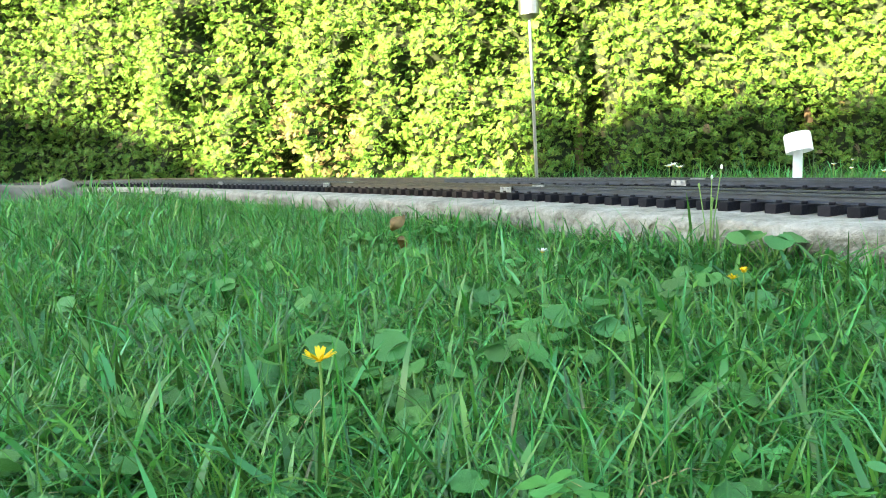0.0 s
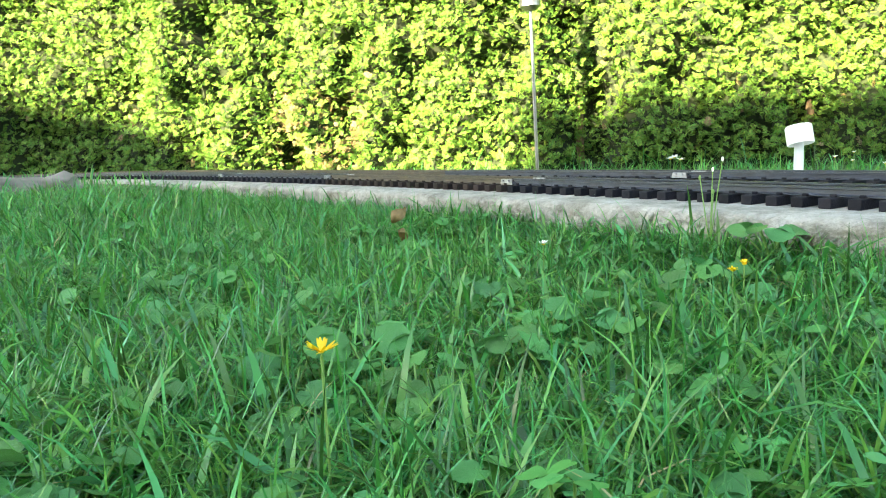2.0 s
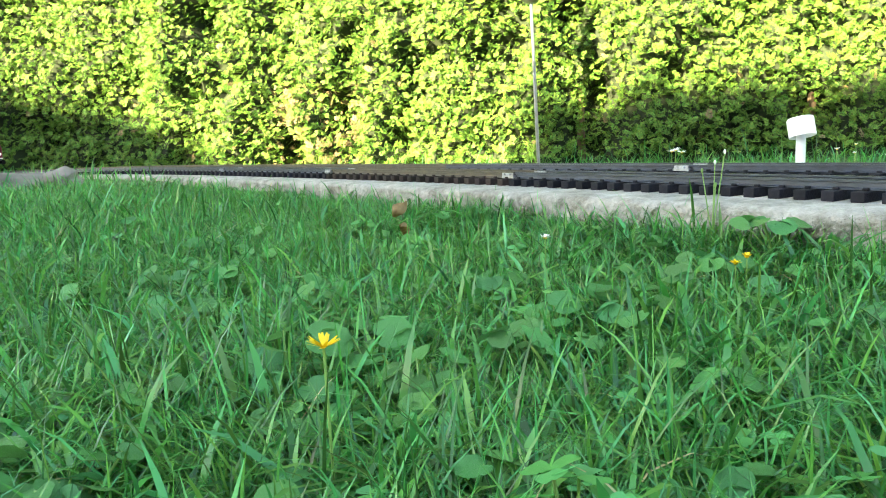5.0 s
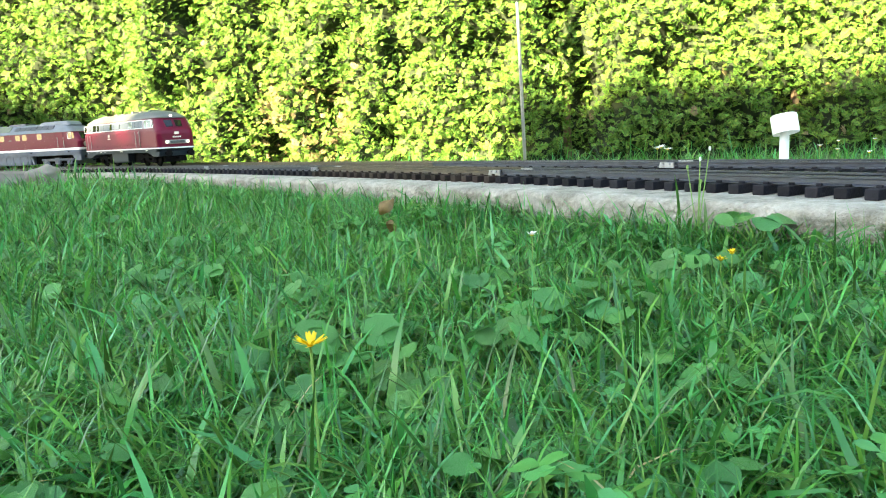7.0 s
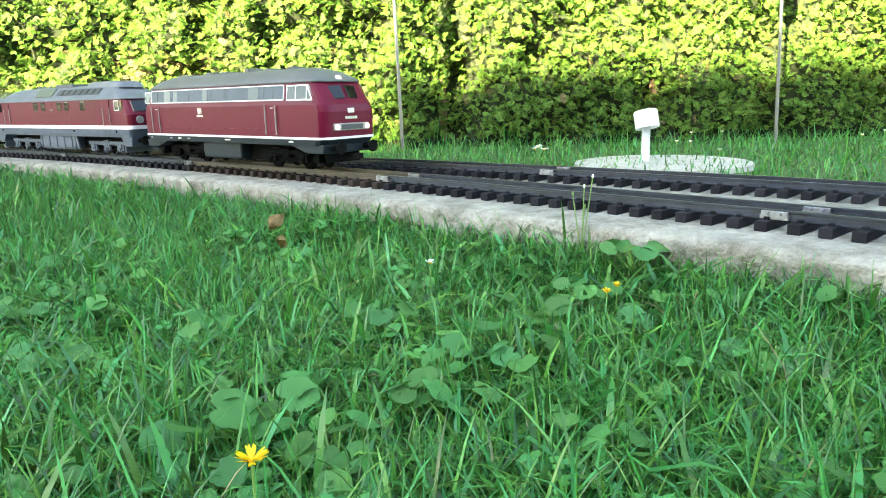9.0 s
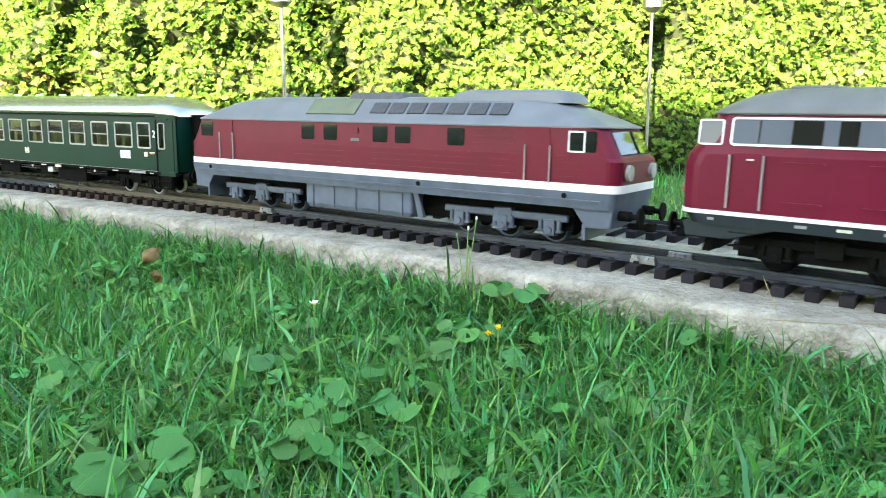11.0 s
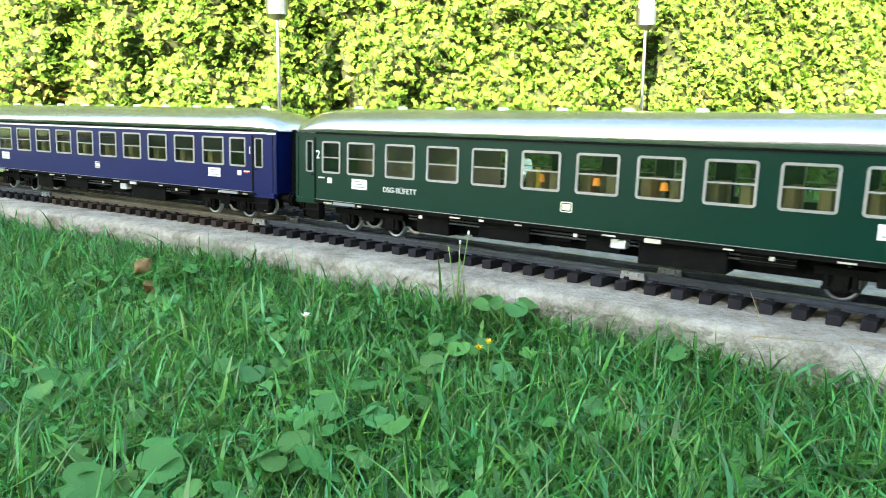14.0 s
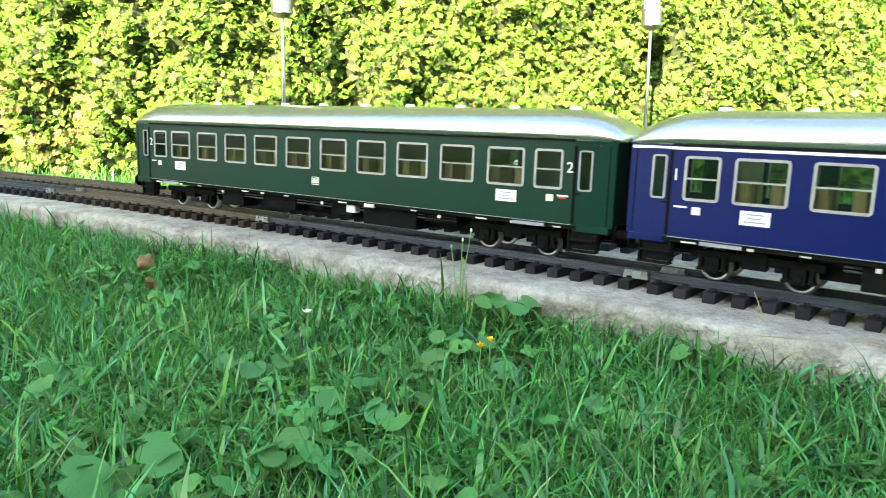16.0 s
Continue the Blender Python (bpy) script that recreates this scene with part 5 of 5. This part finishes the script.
def leaf_mesh(name, kind, material, seed):
    """A leaf in the x-y plane from the origin along +x, 1 long, cupped and veined."""
    r = random.Random(seed)
    bm = bmesh.new()
    n = 22
    ring, inner = [], []
    c = bm.verts.new((0.5, 0, -0.03))
    for k in range(n):
        a = 2 * math.pi * k / n + math.pi
        if kind == "round":
            rad = 0.5 * (1 + 0.05 * math.cos(9 * a) + r.uniform(-0.03, 0.03)) * (0.62 if k == 0 else (0.9 if k in (1, n - 1) else 1))
            x, y = 0.5 + rad * math.cos(a), rad * 1.08 * math.sin(a)
        elif kind == "heart":
            rad = 0.5 * (1 - 0.0 * math.cos(a)) * (0.72 if k == n // 2 else 1)
            x, y = 0.5 + rad * math.cos(a), rad * 0.92 * math.sin(a) * (0.55 + 0.45 * min(1, (0.5 + rad * math.cos(a)) * 1.7))
        else:
            x, y = 0.5 + 0.5 * math.cos(a), 0.21 * math.sin(a) * (1 + 0.18 * math.cos(8 * a))
        ring.append(bm.verts.new((x, y, 0.06 * math.sin(a * 3) * 0.4 + 0.05 * (abs(y) * 2) ** 2 - 0.10 * x * x)))
        inner.append(bm.verts.new((0.5 + (x - 0.5) * 0.55, y * 0.55, 0.012 * (k % 2) - 0.10 * (0.5 + (x - 0.5) * 0.55) ** 2 + 0.01)))
    for k in range(n):
        j = (k + 1) % n
        bm.faces.new((ring[k], ring[j], inner[j], inner[k]))
        bm.faces.new((inner[k], inner[j], c))
    return finish(name, bm, material, True)


LEAVES = {k: leaf_mesh("leaf", k, M_CLOVER if k == "heart" else M_LEAF, 5) for k in ("round", "heart", "long")}
STEM_MESH = finish("stem", cy(0.0007, 1.0, Matrix.Translation((0, 0, 0.5)), 0.0006, 6), M_STEM)


def add_stem(parent, top):
    v = Vector(top)
    m = Vector((0, 0, 1)).rotation_difference(v.normalized()).to_matrix().to_4x4() @ Matrix.Diagonal((1, 1, v.length, 1))
    part("stem", STEM_MESH, None, parent, m=m)


def weed(kind, label, n, height, size, seed):
    r = random.Random(seed)
    w = tagged(new("weed_plant"), label, "weed", "weeds in the lawn")
    for k in range(n):
        a = 2.4 * k + r.uniform(-0.5, 0.5)
        d = r.uniform(0.004, 0.022) if kind != "long" else 0.003
        h = height * r.uniform(0.6, 1.0)
        top = Vector((d * math.cos(a), d * math.sin(a), h if kind != "long" else 0.006))
        add_stem(w, top)
        if kind == "heart":
            tilt = Matrix.Rotation(r.uniform(-0.5, 0.5), 4, "X") @ Matrix.Rotation(r.uniform(-0.2, 0.4), 4, "Y")
            for j in range(3):
                part("leaf", LEAVES["heart"], None, w, m=Matrix.Translation(top) @ Matrix.Rotation(a, 4, "Z") @ tilt @ Matrix.Rotation(2.094 * j, 4, "Z") @ Matrix.Rotation(radians(-8), 4, "Y") @ Matrix.Scale(size * r.uniform(0.85, 1.1), 4))
        else:
            sz = size * r.uniform(0.65, 1.2)
            pitch = r.uniform(-35, 5) if kind == "long" else r.uniform(-25, 25)
            m = Matrix.Translation(top) @ Matrix.Rotation(a, 4, "Z") @ Matrix.Rotation(radians(pitch), 4, "Y") @ Matrix.Rotation(radians(r.uniform(-30, 30)), 4, "X") @ Matrix.Scale(sz, 4)
            if kind == "round":
                m = m @ Matrix.Translation((-0.25, 0, 0))
            part("leaf", LEAVES[kind], None, w, m=m)
    return w


KINDS = [weed("round", "ground ivy with round scalloped green leaves", 7, 0.036, 0.021, 1),
         weed("round", "small creeping weed with round green leaves", 9, 0.030, 0.015, 2),
         weed("heart", "three-leaved green clover in the lawn", 4, 0.042, 0.0125, 3),
         weed("long", "rosette of long toothed green leaves", 6, 0.02, 0.055, 4),
         weed("round", "low weed with broad round leaves", 5, 0.044, 0.025, 5),
         weed("heart", "patch of small green clover leaves", 7, 0.034, 0.0095, 6)]
HOME = [(2, 0.283, 0.262, 30, 1.0), (0, 0.163, 0.450, 100, 1.2), (4, 0.118, 0.418, 10, 1.0), (0, 0.352, 0.612, 60, 0.9), (1, 0.463, 0.728, 0, 1.3)]
for k, x, y, turn, sc in HOME:
    m = pose(x, y, ground_top(x, y), 0, 0, turn) @ Matrix.Scale(sc, 4)
    if k in [h[0] for h in HOME[:HOME.index((k, x, y, turn, sc))]]:
        copy_thing(KINDS[k], m)
    else:
        KINDS[k].matrix_basis = m
KINDS[3].matrix_basis = pose(0.07, 0.33, ground_top(0.07, 0.33), 0, 0, 40)
KINDS[5].matrix_basis = pose(0.40, 0.30, ground_top(0.40, 0.30), 0, 0, 40)
rw = random.Random(21)
count = 0
while count < 300:
    y = 0.12 + 0.95 * rw.random() ** 1.25
    x = 0.27 + rw.uniform(-0.75, 0.72) * (0.25 + y)
    d, s = side_of(np.array([x]), np.array([y]))
    if d[0] > -0.135:
        continue
    if math.hypot(x - 0.28, y - 0.04) < 0.13:
        continue
    k = rw.choice((0, 0, 1, 1, 2, 3, 4, 5, 5, 1))
    copy_thing(KINDS[k], pose(x, y, ground_top(x, y) + rw.uniform(-0.010, 0.001), 0, 0, rw.uniform(0, 360)) @ Matrix.Scale(rw.uniform(0.48, 0.92), 4))
    count += 1


def flower(name, label, x, y, z, petals, length, width, material, rise, base_z):
    f = tagged(new(name), label, "flower")
    f.matrix_basis = pose(x, y, base_z)
    h = z - base_z
    add_stem(f, (0.0, 0.0, h))
    bm = bmesh.new()
    for k in range(petals):
        a = 2 * math.pi * k / petals + random.uniform(-0.1, 0.1)
        up = rise + random.uniform(-0.25, 0.25)
        c, s = math.cos(a), math.sin(a)
        pts = [(0.1, -0.25), (0.6, -0.5), (1.0, -0.2), (1.0, 0.2), (0.6, 0.5), (0.1, 0.25)]
        vs = []
        for u, w in pts:
            q, ww = u * length * math.cos(up), w * width
            vs.append(bm.verts.new((c * q - s * ww, s * q + c * ww, u * length * math.sin(up))))
        bm.faces.new(vs)
    part("petals", bm, material, f, m=Matrix.Translation((0, 0, h)))
    bm = bmesh.new()
    bmesh.ops.create_uvsphere(bm, u_segments=10, v_segments=6, radius=width * 0.9)
    part("flower_head", bm, M_YELLOW, f, m=Matrix.Translation((0, 0, h + 0.0005)) @ Matrix.Diagonal((1, 1, 0.6, 1)))


flower("dandelion", "small yellow dandelion-like flower on a thin stem", 0.185, 0.303, -0.020, 26, 0.0075, 0.0016, M_YELLOW, 0.45, ground_top(0.185, 0.303))
flower("dandelion", "tiny yellow flower in the grass", 0.413, 0.651, -0.054, 12, 0.0055, 0.0022, M_YELLOW, 0.5, ground_top(0.413, 0.651))
flower("dandelion", "tiny yellow flower in the grass", 0.421, 0.648, -0.048, 10, 0.005, 0.0022, M_YELLOW, 0.7, ground_top(0.42, 0.65))
flower("dandelion", "small yellow flower low in the grass", 0.125, 0.208, -0.055, 16, 0.0050, 0.0016, M_YELLOW, 0.3, ground_top(0.125, 0.208))
flower("dandelion", "small yellow flower low in the grass", 0.152, 0.196, -0.060, 16, 0.0055, 0.0016, M_YELLOW, 0.3, ground_top(0.152, 0.196))
flower("daisy", "white daisy in the lawn", 0.255, 0.723, -0.040, 14, 0.006, 0.0022, M_WHITE_PETAL, 0.5, ground_top(0.255, 0.723))
for x, y, z in ((0.470, 1.50, 0.010), (0.492, 1.52, 0.007), (0.481, 1.53, 0.012)):
    flower("daisy", "white daisy beside the far track", x, y, z, 18, 0.011, 0.0035, M_WHITE_PETAL, 0.25, LAWN)
rd = random.Random(5)
for k in range(16):
    x, y = rd.uniform(0.9, 2.2), rd.uniform(1.5, 2.6)
    flower("daisy", "white clover blossom in the grass by the hedge", x, y, LAWN + rd.uniform(0.04, 0.075), 16, 0.008, 0.003, M_WHITE_PETAL, 0.6, LAWN)

# dead leaf, straws and a tall seed stalk
dl = bmesh.new()
grid = [[dl.verts.new((0.034 * (u - 0.5), (0.011 * math.sin(math.pi * min(1, u * 1.05)) + 0.0008) * v, 0.006 * math.cos(v * 1.8) + 0.006 * math.sin(u * 5) + 0.0015 * noise.noise((u * 6, v * 3, 0)))) for v in (-1, -0.5, 0, 0.5, 1)] for u in np.linspace(0, 1, 9)]
for r0, r1 in zip(grid, grid[1:]):
    for k in range(4):
        dl.faces.new((r0[k], r0[k + 1], r1[k + 1], r1[k]))
leaf_me = finish("dead_leaf", dl, M_DEAD_LEAF, True)
for x, y, z, rx, ry, rz, sc in ((0.058, 0.94, -0.030, 60, -50, 20, 0.8), (0.066, 0.925, -0.055, 20, 30, 80, 0.7)):
    o = tagged(new("dead_leaf", leaf_me), "curled brown dead leaf caught in the grass", "leaf")
    o.matrix_basis = pose(x, y, z, rx, ry, rz) @ Matrix.Scale(sc, 4)


def straw(x0, y0, z0, x1, y1, z1, label):
    a, b = Vector((x0, y0, z0)), Vector((x1, y1, z1))
    v = b - a
    m = Matrix.Translation(a) @ Vector((0, 0, 1)).rotation_difference(v.normalized()).to_matrix().to_4x4()
    bm = bmesh.new()
    cyl(bm, 0.0005, v.length, m @ Matrix.Translation((0, 0, v.length / 2)), 0.0004, 6)
    tagged(new("straw", finish("straw", bm, M_GRASS_DRY)), label, "straw", "straws on the track")


straw(0.655, 0.585, -0.0195, 0.668, 0.628, 0.0020, "dry straw leaning on the rail")
straw(0.625, 0.56, -0.0195, 0.685, 0.535, -0.0190, "dry straw lying on the concrete")
straw(0.70, 0.545, -0.0195, 0.735, 0.50, -0.0190, "dry straw lying on the concrete")
stalk = tagged(new("seed_stalk"), "tall green stalk with white buds before the track", "weed")
sx, sy = 0.421, 0.800
stalk.matrix_basis = pose(sx, sy, ground_top(sx, sy))
for dx, dz, k in ((0.002, 0.078, 0), (-0.010, 0.070, 1), (0.012, 0.088, 2), (0.004, 0.055, 3)):
    add_stem(stalk, (dx, 0.002 * k, dz))
    bm = bmesh.new()
    bmesh.ops.create_uvsphere(bm, u_segments=8, v_segments=6, radius=0.0017)
    part("bud", bm, M_WHITE_PETAL if k in (0, 2) else M_STEM, stalk, m=Matrix.Translation((dx, 0.002 * k, dz)) @ Matrix.Diagonal((0.8, 0.8, 1.5, 1)))


# ---- how the train runs ----
FRONT = [(7, -1.89), (9, -0.525), (9.5, -0.205), (10.2, 0.243), (12.5, 1.856), (13, 2.208), (13.5, 2.548), (14, 2.88), (14.5, 3.222), (15, 3.578), (15.5, 3.936), (16, 4.282)]
FIT = np.polyfit([t for t, s in FRONT], [s - 0.011 for t, s in FRONT], 3)
V7 = np.polyval(np.polyder(FIT), 7.0)


def front(t):
    """How far along the line the leading engine's front corner is at t seconds."""
    slack = np.interp(t, [13.5, 14, 14.4, 15], [0, -0.017, -0.017, 0])
    return float(np.polyval(FIT, t) + slack if t >= 7 else np.polyval(FIT, 7.0) + V7 * (t - 7))


def vehicle_pose(s_mid, pivot):
    a, _ = line(s_mid - pivot / 2)
    b, _ = line(s_mid + pivot / 2)
    d = b - a
    return Matrix.Translation((a + b) / 2) @ Matrix.Rotation(math.atan2(d.y, d.x), 4, "Z")


def motions():
    for thing, behind, pivot in TRAIN:
        walk(thing, [(k * 0.25, vehicle_pose(front(k * 0.25) - behind, pivot)) for k in range(65)])


motions()
